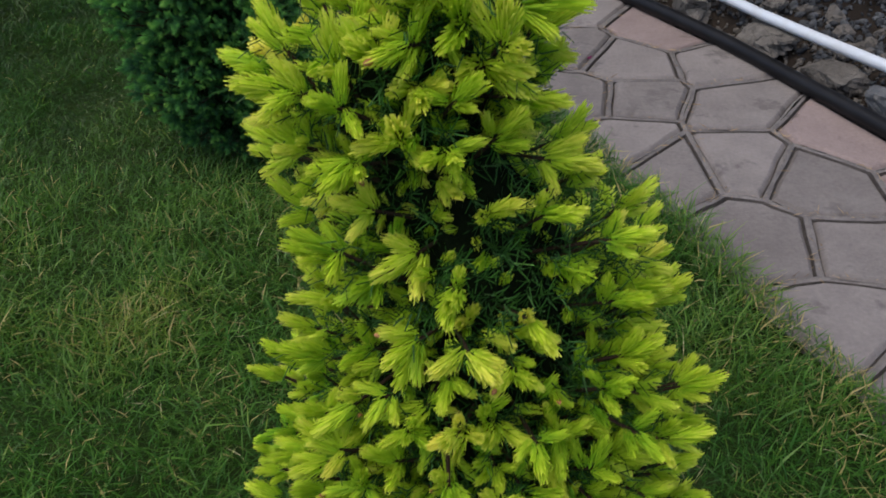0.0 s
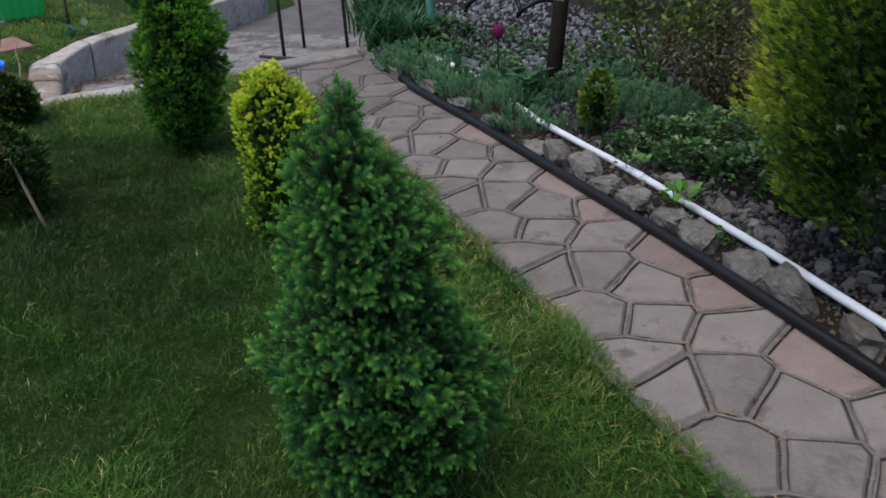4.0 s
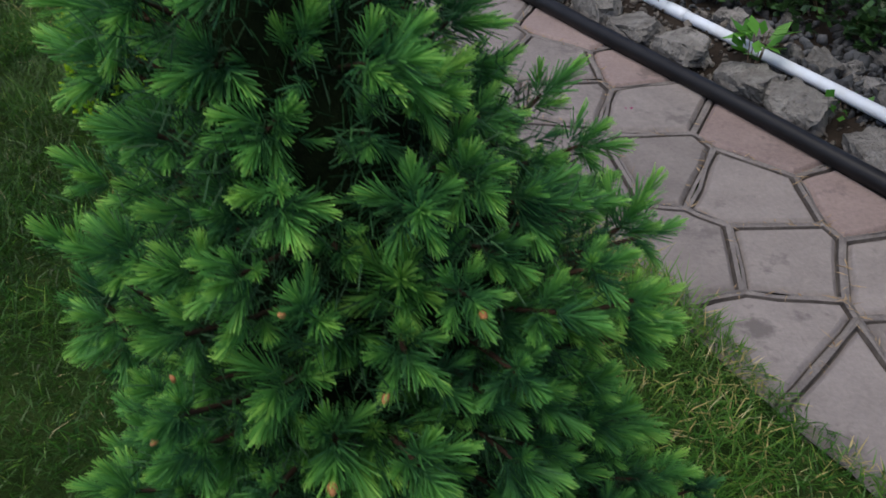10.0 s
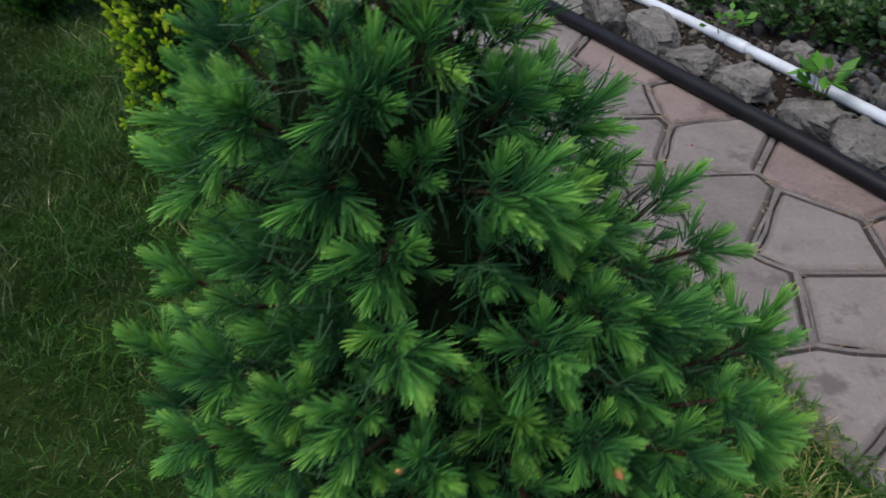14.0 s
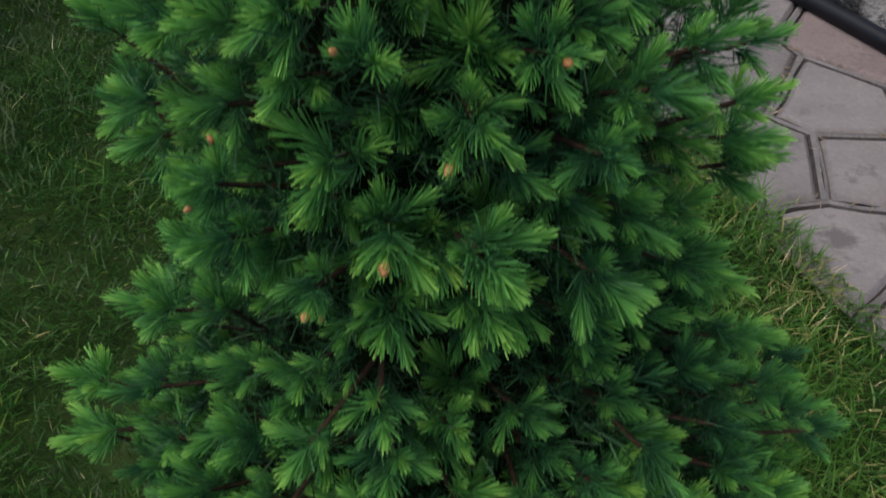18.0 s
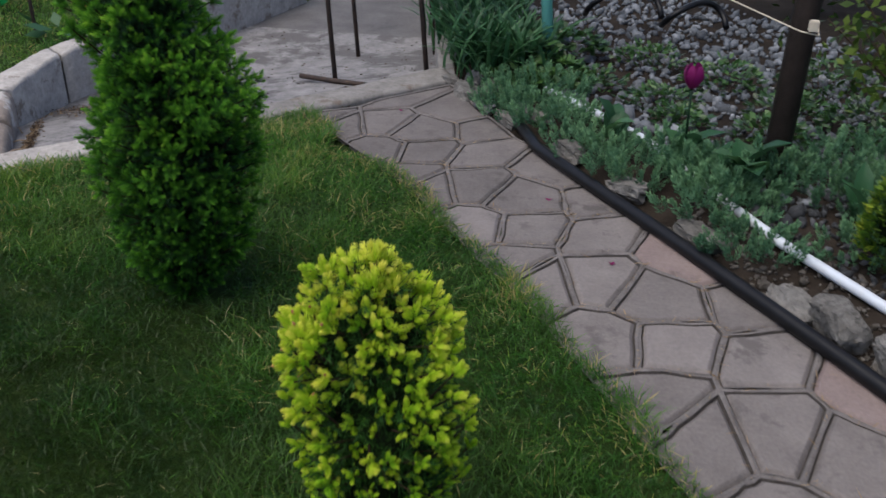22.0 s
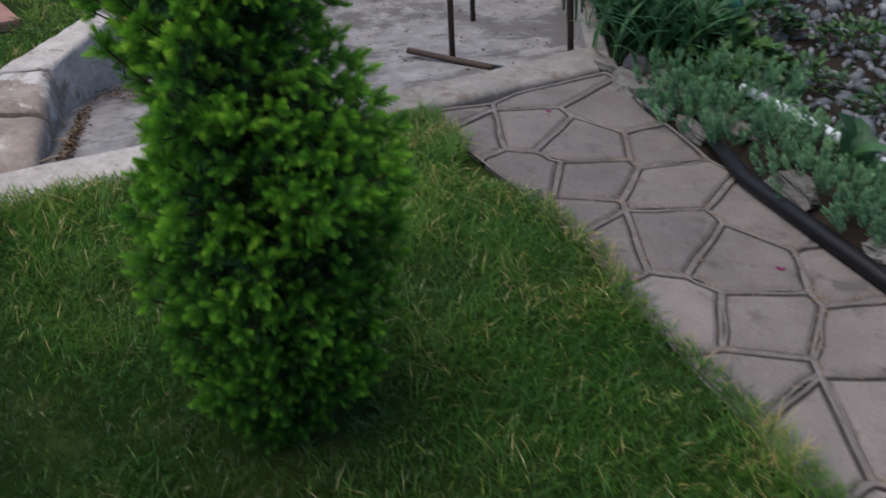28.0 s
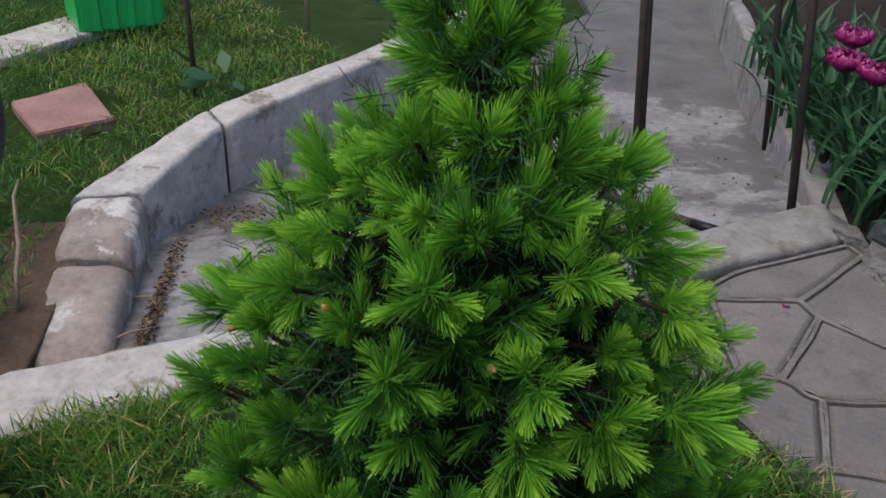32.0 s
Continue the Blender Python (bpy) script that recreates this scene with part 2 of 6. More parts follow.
M_GRAVEL = mineral("crushed_stone", (0.011, 0.012, 0.014), (0.027, 0.029, 0.032), (0.085, 0.09, 0.096), 20.0, 0.85, 200, 0.5, 0.75)
M_FARGRAVEL = mineral("pale_crushed_stone", (0.038, 0.043, 0.05), (0.09, 0.1, 0.112), (0.2, 0.215, 0.235), 20.0, 0.85, 200, 0.5, 0.75)
M_ROCK = mineral("grey_rubble", (0.045, 0.043, 0.04), (0.12, 0.114, 0.106), (0.28, 0.27, 0.255), 26.0, 0.95, 85, 1.0, 0.25, (34.0, 0.57, (0.05, 0.047, 0.043)), 0.15, 0.009)
M_ROCK_BROWN = mineral("brown_rubble", (0.035, 0.031, 0.027), (0.085, 0.077, 0.068), (0.19, 0.175, 0.158), 26.0, 0.95, 85, 1.0, 0.25, (34.0, 0.57, (0.035, 0.032, 0.03)), 0.15, 0.009)
M_SLATE = mineral("slate_rock", (0.018, 0.02, 0.023), (0.045, 0.049, 0.055), (0.15, 0.15, 0.15), 18.0, 0.8, 90, 1.0, 0.2, (14.0, 0.6, (0.2, 0.19, 0.175)), 0.3)
M_CONCRETE = mineral("old_concrete", (0.08, 0.076, 0.075), (0.168, 0.161, 0.159), (0.29, 0.28, 0.276), 11.0, 0.92, 60, 1.0, 0.0, (4.5, 0.48, (0.085, 0.08, 0.078)))
M_WALLKERB = mineral("weathered_kerb_wall", (0.085, 0.078, 0.071), (0.165, 0.155, 0.144), (0.29, 0.275, 0.258), 14.0, 0.92, 60, 1.0, 0.2, (9.0, 0.56, (0.12, 0.097, 0.078)))
M_KERB = mineral("worn_kerb", (0.17, 0.155, 0.14), (0.31, 0.29, 0.268), (0.48, 0.455, 0.425), 14.0, 0.92, 60, 1.0, 0.2, (9.0, 0.57, (0.16, 0.133, 0.11)))
M_KERB_STAINED = mineral("stained_kerb", (0.1, 0.082, 0.068), (0.2, 0.165, 0.14), (0.34, 0.305, 0.275), 9.0, 0.92, 60, 1.0, 0.0, (7.0, 0.55, (0.4, 0.38, 0.355)))
M_BRICKRED = mineral("red_paver", (0.13, 0.068, 0.056), (0.21, 0.115, 0.095), (0.3, 0.18, 0.15), 8.0, 0.85, 120, 0.6)
M_BLACK = plastic("black_polythene", (0.006, 0.006, 0.007), 0.38, (0.022, 0.022, 0.024), 0.3)
M_BLACK.node_tree.nodes["Principled BSDF"].inputs["Specular IOR Level"].default_value = 0.2
M_WHITE = plastic("white_plastic_pipe", (0.47, 0.51, 0.56), 0.34, (0.3, 0.28, 0.25), 0.4)
M_TURQ = plastic("turquoise_paint", (0.13, 0.42, 0.36), 0.4, (0.2, 0.25, 0.2), 0.3)
M_BLUE = plastic("blue_plastic", (0.012, 0.17, 0.9), 0.35, (0.1, 0.14, 0.3), 0.12)
M_CRATE = plastic("green_plastic", (0.01, 0.33, 0.07), 0.4, (0.05, 0.2, 0.06), 0.2)
M_RUBBER = plastic("tyre_rubber", (0.016, 0.016, 0.017), 0.7, (0.08, 0.07, 0.06), 0.4)
M_RIM = plastic("pale_blue_rim", (0.34, 0.58, 0.78), 0.3, (0.3, 0.32, 0.33), 0.2)
M_STEEL = rusty("rusty_steel")
M_WOODPOST = mineral("dark_post_paint", (0.012, 0.009, 0.008), (0.024, 0.017, 0.014), (0.045, 0.03, 0.024), 25.0, 0.6, 160, 0.6, gloss=0.25)
M_BARK = mineral("bark", (0.05, 0.032, 0.02), (0.09, 0.06, 0.038), (0.15, 0.1, 0.065), 40.0, 0.9, 200, 0.9)
M_TWIG = mineral("dark_twig_bark", (0.018, 0.011, 0.007), (0.036, 0.022, 0.014), (0.06, 0.038, 0.024), 40.0, 0.9, 200, 0.6, gloss=0.1)
M_STICK = mineral("dry_wood", (0.14, 0.1, 0.065), (0.22, 0.16, 0.11), (0.32, 0.25, 0.18), 30.0, 0.85, 200, 0.6)
M_BUD = mineral("bud_scale", (0.2, 0.075, 0.025), (0.32, 0.14, 0.05), (0.46, 0.24, 0.1), 60.0, 0.6, 300, 0.3, 0.3)
M_TWINE = material("twine", (0.5, 0.44, 0.34), 0.9)[0]
M_PINK = foliage("magenta_petal", [(0.0, (0.12, 0.006, 0.05)), (0.6, (0.28, 0.016, 0.12)), (1.0, (0.58, 0.13, 0.32))], 0.45, 0.3)
M_LITTER = foliage("dry_litter", [(0.0, (0.03, 0.02, 0.014)), (0.5, (0.13, 0.085, 0.05)), (1.0, (0.3, 0.22, 0.13))], 0.9, 0.1)
# near-black colour that stands for shade inside the crowns
M_CORE = mineral("crown_shade", (0.003, 0.005, 0.002), (0.006, 0.010, 0.004), (0.01, 0.016, 0.007), 40.0, 1.0, 150, 1.0, gloss=0.02)

M_GRASS = foliage("grass", [(0.0, (0.009, 0.037, 0.003)), (0.4, (0.031, 0.111, 0.012)), (0.75, (0.09, 0.2, 0.027)), (0.92, (0.18, 0.257, 0.034)), (1.0, (0.365, 0.305, 0.12))], 0.4, 0.44, 0.12, gloss=0.25)
M_GOLD = foliage("golden_spruce_needles", [(0.0, (0.06, 0.2, 0.012)), (0.3, (0.24, 0.48, 0.022)), (0.65, (0.55, 0.7, 0.045)), (1.0, (0.84, 0.8, 0.15))], 0.5, 0.48, spread=0.1)
M_GREEN = foliage("green_spruce_needles", [(0.0, (0.010, 0.042, 0.022)), (0.35, (0.036, 0.13, 0.05)), (0.7, (0.115, 0.33, 0.068)), (1.0, (0.31, 0.56, 0.11))], 0.5, 0.45, spread=0.12)
M_LIME = foliage("bright_spruce_needles", [(0.0, (0.012, 0.048, 0.010)), (0.35, (0.048, 0.165, 0.02)), (0.7, (0.145, 0.37, 0.03)), (1.0, (0.35, 0.58, 0.065))], 0.5, 0.45, spread=0.12)
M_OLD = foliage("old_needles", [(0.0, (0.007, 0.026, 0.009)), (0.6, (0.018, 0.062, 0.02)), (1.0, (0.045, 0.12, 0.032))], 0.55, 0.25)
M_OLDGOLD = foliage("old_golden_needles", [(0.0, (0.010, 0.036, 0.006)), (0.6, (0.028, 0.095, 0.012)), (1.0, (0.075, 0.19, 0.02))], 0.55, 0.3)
M_PLUM = foliage("plum_petal", [(0.0, (0.08, 0.006, 0.04)), (0.6, (0.2, 0.012, 0.1)), (1.0, (0.32, 0.04, 0.18))], 0.45, 0.3)
M_THUJA = foliage("thuja_scales", [(0.0, (0.007, 0.022, 0.004)), (0.4, (0.034, 0.09, 0.010)), (0.7, (0.13, 0.22, 0.02)), (1.0, (0.36, 0.4, 0.045))], 0.55, 0.38)
M_JUNIPER = foliage("juniper_scales", [(0.0, (0.005, 0.016, 0.004)), (0.45, (0.02, 0.056, 0.009)), (0.8, (0.06, 0.115, 0.014)), (1.0, (0.15, 0.19, 0.025))], 0.55, 0.3)
M_LEAF = foliage("bed_leaves", [(0.0, (0.007, 0.022, 0.007)), (0.5, (0.028, 0.072, 0.02)), (1.0, (0.09, 0.19, 0.045))], 0.35, 0.3, gloss=0.4)
M_WEED = foliage("weed_leaves", [(0.0, (0.02, 0.085, 0.012)), (0.5, (0.06, 0.2, 0.022)), (1.0, (0.15, 0.36, 0.045))], 0.4, 0.4)
M_SEDUM = foliage("blue_green_sedum", [(0.0, (0.022, 0.068, 0.038)), (0.5, (0.072, 0.17, 0.088)), (1.0, (0.18, 0.33, 0.16))], 0.55, 0.25)
M_TULIPLEAF = foliage("tulip_leaves", [(0.0, (0.01, 0.034, 0.015)), (0.5, (0.028, 0.085, 0.035)), (1.0, (0.08, 0.18, 0.065))], 0.4, 0.3)
M_DARKBUSH = foliage("dark_bush_leaves", [(0.0, (0.012, 0.02, 0.008)), (0.5, (0.04, 0.05, 0.02)), (0.8, (0.09, 0.06, 0.03)), (1.0, (0.11, 0.17, 0.04))], 0.5, 0.25)
M_HEDGE = foliage("hedge_leaves", [(0.0, (0.01, 0.024, 0.006)), (0.5, (0.04, 0.08, 0.014)), (1.0, (0.13, 0.19, 0.03))], 0.5, 0.3)

# ---------------------------------------------------------------- plan of the path
def along(u):
    """Centre line of the garden path; u counts the moulds, 0.6 m each."""
    return np.array([-0.0086 * u * u - 0.2705 * u + 0.6579, -0.0134 * u * u + 0.5967 * u + 1.3586])


def plan(u, w):
    """Plan place of (moulds along, metres across to the bed's side)."""
    d = unit(np.array([-0.0172 * u - 0.2705, -0.0268 * u + 0.5967]))
    return along(u) + w * np.array([d[1], -d[0]])


PIPE_U = (-4, 0, 1, 1.5, 2.2, 3.2, 4.0, 4.65, 5.05, 5.5, 5.75, 5.95)
PIPE_W = (0.40, 0.36, 0.372, 0.35, 0.328, 0.297, 0.295, 0.303, 0.308, 0.322, 0.365, 0.43)


def pipe_w(u):
    return float(np.interp(u, PIPE_U, PIPE_W))


def lawn_w(u):
    base = np.interp(u, (-4, -0.4, 0.3, 0.9, 2.2, 3.0, 4.0, 5.0, 5.5, 6.0, 6.6), (-0.26, -0.23, -0.2, -0.2, -0.23, -0.21, -0.18, -0.15, -0.12, -0.14, -0.16))
    return float(base) + 0.018 * noise.noise(Vector((u * 3.1, 0.3, 0))) + 0.012 * noise.noise(Vector((u * 9.0, 4.3, 0)))


def to_path(x, y):
    """(u, w) of plan points, for arrays."""
    us = np.linspace(-4, 10, 281)
    c = np.stack([along(u) for u in us])
    k = np.argmin((np.asarray(x)[:, None] - c[:, 0]) ** 2 + (np.asarray(y)[:, None] - c[:, 1]) ** 2, 1)
    d = unit(np.stack([-0.0172 * us - 0.2705, -0.0268 * us + 0.5967], 1))[k]
    off = np.stack([x, y], 1) - c[k]
    along_off = (off * d).sum(1)
    return us[k] + along_off / 0.6, off[:, 0] * d[:, 1] - off[:, 1] * d[:, 0]


# ---------------------------------------------------------------- ground
def sheet(name, x0, x1, y0, y1, step, height, mat, keep=None, **tags):
    xs, ys = np.arange(x0, x1 + step / 2, step), np.arange(y0, y1 + step / 2, step)
    gx, gy = np.meshgrid(xs, ys)
    z = height(gx, gy)
    co = np.stack([gx, gy, z], -1).reshape(-1, 3)
    nx, ny = len(xs), len(ys)
    i = (np.arange(ny - 1)[:, None] * nx + np.arange(nx - 1)[None]).ravel()
    faces = np.stack([i, i + 1, i + nx + 1, i + nx], 1)
    if keep is not None:
        c = co[faces].mean(1)
        faces = faces[keep(c[:, 0], c[:, 1])]
    ob = part(name, raw_mesh(name, co, faces, True), mat)
    return tagged(ob, kind="structure", **tags)


def swell(x, y, amp, scale):
    f = np.vectorize(lambda a, b: noise.noise(Vector((a * scale, b * scale, 2.0))))
    return amp * f(x, y)


ground = part("ground", raw_mesh("ground", [(-300, -300, -0.22), (300, -300, -0.22), (300, 300, -0.22), (-300, 300, -0.22)], [(0, 1, 2, 3)]), M_LAWN_SOIL)
tagged(ground, "dark earth round the garden", "ground", kind="structure")


def in_patio(x, y):
    """Whether a plan point lies on the sunken concrete yard or its kerbs."""
    front = (y - 3.87) - (x + 2.47) * 0.94 > 0
    left = x > np.interp(y, (3.8, 4.12, 4.5, 4.75, 5.07, 5.5, 5.9, 9.0), (-2.62, -2.69, -2.87, -2.87, -2.86, -2.71, -2.6, -1.9))
    right = x < np.interp(y, (5.0, 5.95, 6.64, 9.0), (-1.2, -1.36, -1.5, -2.0))
    return front & left & right


def on_lawn(x, y):
    u, w = to_path(x, y)
    edge = np.interp(u, np.linspace(-4, 7, 56), [lawn_w(q) for q in np.linspace(-4, 7, 56)])
    return (w < edge) & ~in_patio(x, y) & ((y < 4.3) | (x < -1.5))


lawn = sheet("lawn_soil", -6.0, 2.2, -2.6, 9.0, 0.06, lambda x, y: -0.012 + 0.008 * np.clip(swell(x, y, 1.0, 1.3), -1, 0.5), M_LAWN_SOIL,
             lambda x, y: on_lawn(x, y) | (in_patio(x, y) & (on_lawn(x - 0.045, y) | on_lawn(x, y - 0.045))), label="dark soil under the lawn", category="ground")


def bed_edge(u):
    edge = np.interp(u, PIPE_U, PIPE_W)
    return np.where(u > 5.8, np.interp(u, (5.6, 6.05, 6.35, 6.7, 7.2), (0.33, 0.36, 0.44, 0.44, 0.30)), edge)


def in_bed(x, y):
    u, w = to_path(x, y)
    edge = bed_edge(u)
    return (w > edge - 0.03) & ~in_patio(x, y) & ((u < 6.3) | (x > np.interp(y, (5.0, 5.95, 6.64, 9.0), (-1.22, -1.37, -1.52, -2.0))))


def bed_z(x, y):
    u, w = to_path(np.ravel(x), np.ravel(y))
    w = (w - bed_edge(u)).reshape(np.shape(x))
    far = np.clip((np.asarray(y) - 4.75) / 0.4, 0, 1)
    return -0.014 + (0.06 - 0.045 * far) * np.clip((w - 0.03) / 0.16, 0, 1) + swell(x, y, 0.022, 2.2) * np.clip(w / 0.2, 0, 1) * (1 - 0.6 * far)


bed = sheet("bed_soil", -2.0, 4.5, 0.0, 9.0, 0.06, bed_z, M_SOIL, in_bed, label="dark soil of the planted bed", category="ground")

fill = part("bed_soil", raw_mesh("bed_soil", [(-1.32, 4.75, -0.017), (-0.7, 4.3, -0.017), (-0.7, 5.5, -0.017), (-1.24, 5.4, -0.017), (-1.2, 5.1, -0.017)], [(0, 1, 4), (1, 2, 4), (2, 3, 4)]), M_SOIL)
tagged(fill, "bare soil at the path end", "ground", kind="structure")

# ---------------------------------------------------------------- the stamped path
path = thing("path", (0, 0, 0), "grey-brown stamped concrete path in irregular stone pattern", "path", kind="structure")
NODE = {"a": (0, 0.005), "b": (-0.115, 0.163), "c": (-0.19, 0.155), "d": (-0.375, 0.028), "e": (-0.437, 0.010), "f": (-0.235, -0.104),
        "g": (0.10, 0.24), "h": (0.34, 0.173), "i": (0.12, -0.026), "j": (0.195, -0.086), "k": (0.563, 0.010), "l": (0.443, 0.178),
        "m": (0.48, -0.14), "n": (0.42, -0.32), "o": (0.175, -0.15), "p": (0.15, -0.32), "q": (-0.215, -0.16), "r": (-0.19, -0.32),
        "s": (0.096, 0.45), "t": (0.60, 0.45), "v": (-0.255, 0.45), "x": (-0.557, 0.178), "y": (-0.40, 0.45), "M": (-0.52, -0.14), "N": (-0.58, -0.32)}
STONES = (("abcdf", 0), ("hgbai", 0), ("klhij", 0), ("jiafqrpo", 0), ("fdeMNrq", 0), ("kjopnm", 0), ("lhgst", 1), ("gbcvs", 1), ("cdexyv", 0))


def inset(poly, amount):
    """Moves the sides of a convex or nearly convex plan polygon inwards."""
    n = len(poly)
    area = sum(poly[i][0] * poly[(i + 1) % n][1] - poly[(i + 1) % n][0] * poly[i][1] for i in range(n))
    s = 1 if area > 0 else -1
    out = []
    for i in range(n):
        p0, p1, p2 = (np.array(poly[(i + k) % n]) for k in (-1, 0, 1))
        d0, d1 = unit(p1 - p0), unit(p2 - p1)
        n0, n1 = s * np.array([-d0[1], d0[0]]), s * np.array([-d1[1], d1[0]])
        m = n0 + n1
        m = m / max(0.6, m @ m) * 2 if m @ m > 1e-6 else n0
        out.append(p1 + amount * m)
    return out


def wavy(poly, rng):
    """Adds a point or two a side, with slight wander."""
    out = []
    for i in range(len(poly)):
        a, b = np.array(poly[i]), np.array(poly[(i + 1) % len(poly)])
        out.append(a)
        length = np.linalg.norm(b - a)
        if length > 0.06:
            for f in (0.33, 0.67):
                d = (b - a) / length
                out.append(a + (b - a) * f + np.array([-d[1], d[0]]) * rng.normal(0, 0.0022))
    return out


joints = bmesh.new()
rng = np.random.default_rng(3)
for cell in range(-3, 8):
    for letters, red in STONES:
        poly = []
        for c in letters:
            du, w = NODE[c]
            u = cell + du
            w = min(w, pipe_w(u) + 0.012)
            if u > 5.6:
                w = min(w, float(np.interp(u, (5.6, 6.05, 6.35, 6.7), (0.33, 0.36, 0.44, 0.44))))
            w = max(w, lawn_w(u) - 0.03)
            poly.append(plan(u, w))
        # the path ends at the yard's kerb
        centre = np.mean(poly, 0)
        front = (centre[1] - 3.87) - (centre[0] + 2.47) * 0.94
        if front > -0.03:
            continue
        lim = []
        for p in poly:
            over = (p[1] - 3.86) - (p[0] + 2.47) * 0.94
            if over > 0:
                p = p + np.array([0.94, -1.0]) * over / (1 + 0.94 ** 2)
            lim.append(p)
        poly = wavy(lim, rng)
        n = len(poly)
        tilt = rng.normal(0, 0.006, 2)
        sink = rng.normal(0, 0.0012)
        rings = []
        deep = 1.0 if cell < 4 else 0.85 if cell < 5 else 0.7
        for amount, z in ((0.0095, -0.022), (0.0108, -0.009 * deep), (0.0165, -0.0022 * deep), (0.0195, 0.0)):
            rings.append([(p[0], p[1], z + sink + (p - centre) @ tilt if z > -0.02 else z) for p in inset(poly, amount)])
        bm = bmesh.new()
        vs = [[bm.verts.new(p) for p in r] for r in rings]
        for r0, r1 in zip(vs, vs[1:]):
            for k in range(n):
                bm.faces.new((r0[k], r0[(k + 1) % n], r1[(k + 1) % n], r1[k]))
        bm.faces.new(vs[-1])
        bmesh.ops.recalc_face_normals(bm, faces=bm.faces)
        if sum(f.normal.z for f in bm.faces) < 0:
            bmesh.ops.reverse_faces(bm, faces=bm.faces[:])
        part("paving_stone", bm, M_STONE_RED if (red and cell < 5 and rng.random() < 0.75) else M_STONE if cell < 5 or (cell == 5 and letters in ("abcdf", "jiafqrpo", "fdeMNrq")) else M_STONE_END, path)
        j0 = [joints.verts.new((p[0], p[1], -0.0012 + rng.normal(0, 0.0009))) for p in inset(poly, -0.0005)]
        j1 = [joints.verts.new((p[0], p[1], -0.0035 * deep)) for p in inset(poly, 0.0062)]
        j2 = [joints.verts.new((p[0], p[1], -0.012 * deep)) for p in inset(poly, 0.0085)]
        for r0, r1 in ((j0, j1), (j1, j2)):
            for k in range(n):
                f = joints.faces.new((r0[k], r0[(k + 1) % n], r1[(k + 1) % n], r1[k]))
                f.material_index = 1 if r0 is j1 else 0
        joints.faces.new(j2).material_index = 1
bmesh.ops.recalc_face_normals(joints, faces=joints.faces)
part("mortar_joint", joints, M_JOINT, path, "weathered joints with dark grime in their grooves").data.materials.append(M_GRIME)

base_bm = bmesh.new()
rows_ = []
for u in np.linspace(-3.6, 7.6, 60):
    row = []
    for w in (-0.42, -0.1, 0.2, pipe_w(min(u, 5.9)) + 0.06):
        p = plan(u, w)
        over = (p[1] - 3.9) - (p[0] + 2.47) * 0.94
        if over > 0:
            p = p + np.array([0.94, -1.0]) * over / (1 + 0.94 ** 2)
        row.append(base_bm.verts.new((p[0], p[1], -0.024)))
    rows_.append(row)
for r0, r1 in zip(rows_, rows_[1:]):
    for k in range(3):
        base_bm.faces.new((r0[k], r0[k + 1], r1[k + 1], r1[k]))
bmesh.ops.recalc_face_normals(base_bm, faces=base_bm.faces)
tagged(part("path_base", base_bm, M_LAWN_SOIL), "compacted earth under the path", "ground", kind="structure")

# ---------------------------------------------------------------- dwarf spruces
def tuft(rng, needles, length, needle, spread, width, close=0.25, girth=0.0012):
    """A leafy stem along +z: leaves stand off its axis, more closed towards the tip. Returns corners, faces, age."""
    s = rng.random(needles) ** 0.85
    az = rng.uniform(0, 2 * math.pi, needles)
    open_ = np.radians((spread[0] * (1 - s) + spread[1] * s) + rng.normal(0, 7, needles))
    way = np.stack([np.sin(open_) * np.cos(az), np.sin(open_) * np.sin(az), np.cos(open_)], 1)
    base = np.stack([girth * (1 - 0.6 * s) * np.cos(az), girth * (1 - 0.6 * s) * np.sin(az), s * length * 0.75], 1)
    ln = needle * (0.75 + 0.35 * rng.random(needles)) * (1 - 0.25 * (s > 0.85))
    co, faces = leaf_set(base, way, across(way, rng), ln, width, bow=np.stack([-close * 0.6 * ln * way[:, 0], -close * 0.6 * ln * way[:, 1], close * ln], 1), widest=0.5)
    age = np.repeat(0.25 + 0.35 * s, 4) + np.tile([-0.12, 0.0, 0.22, 0.0], needles)
    return co, faces, age


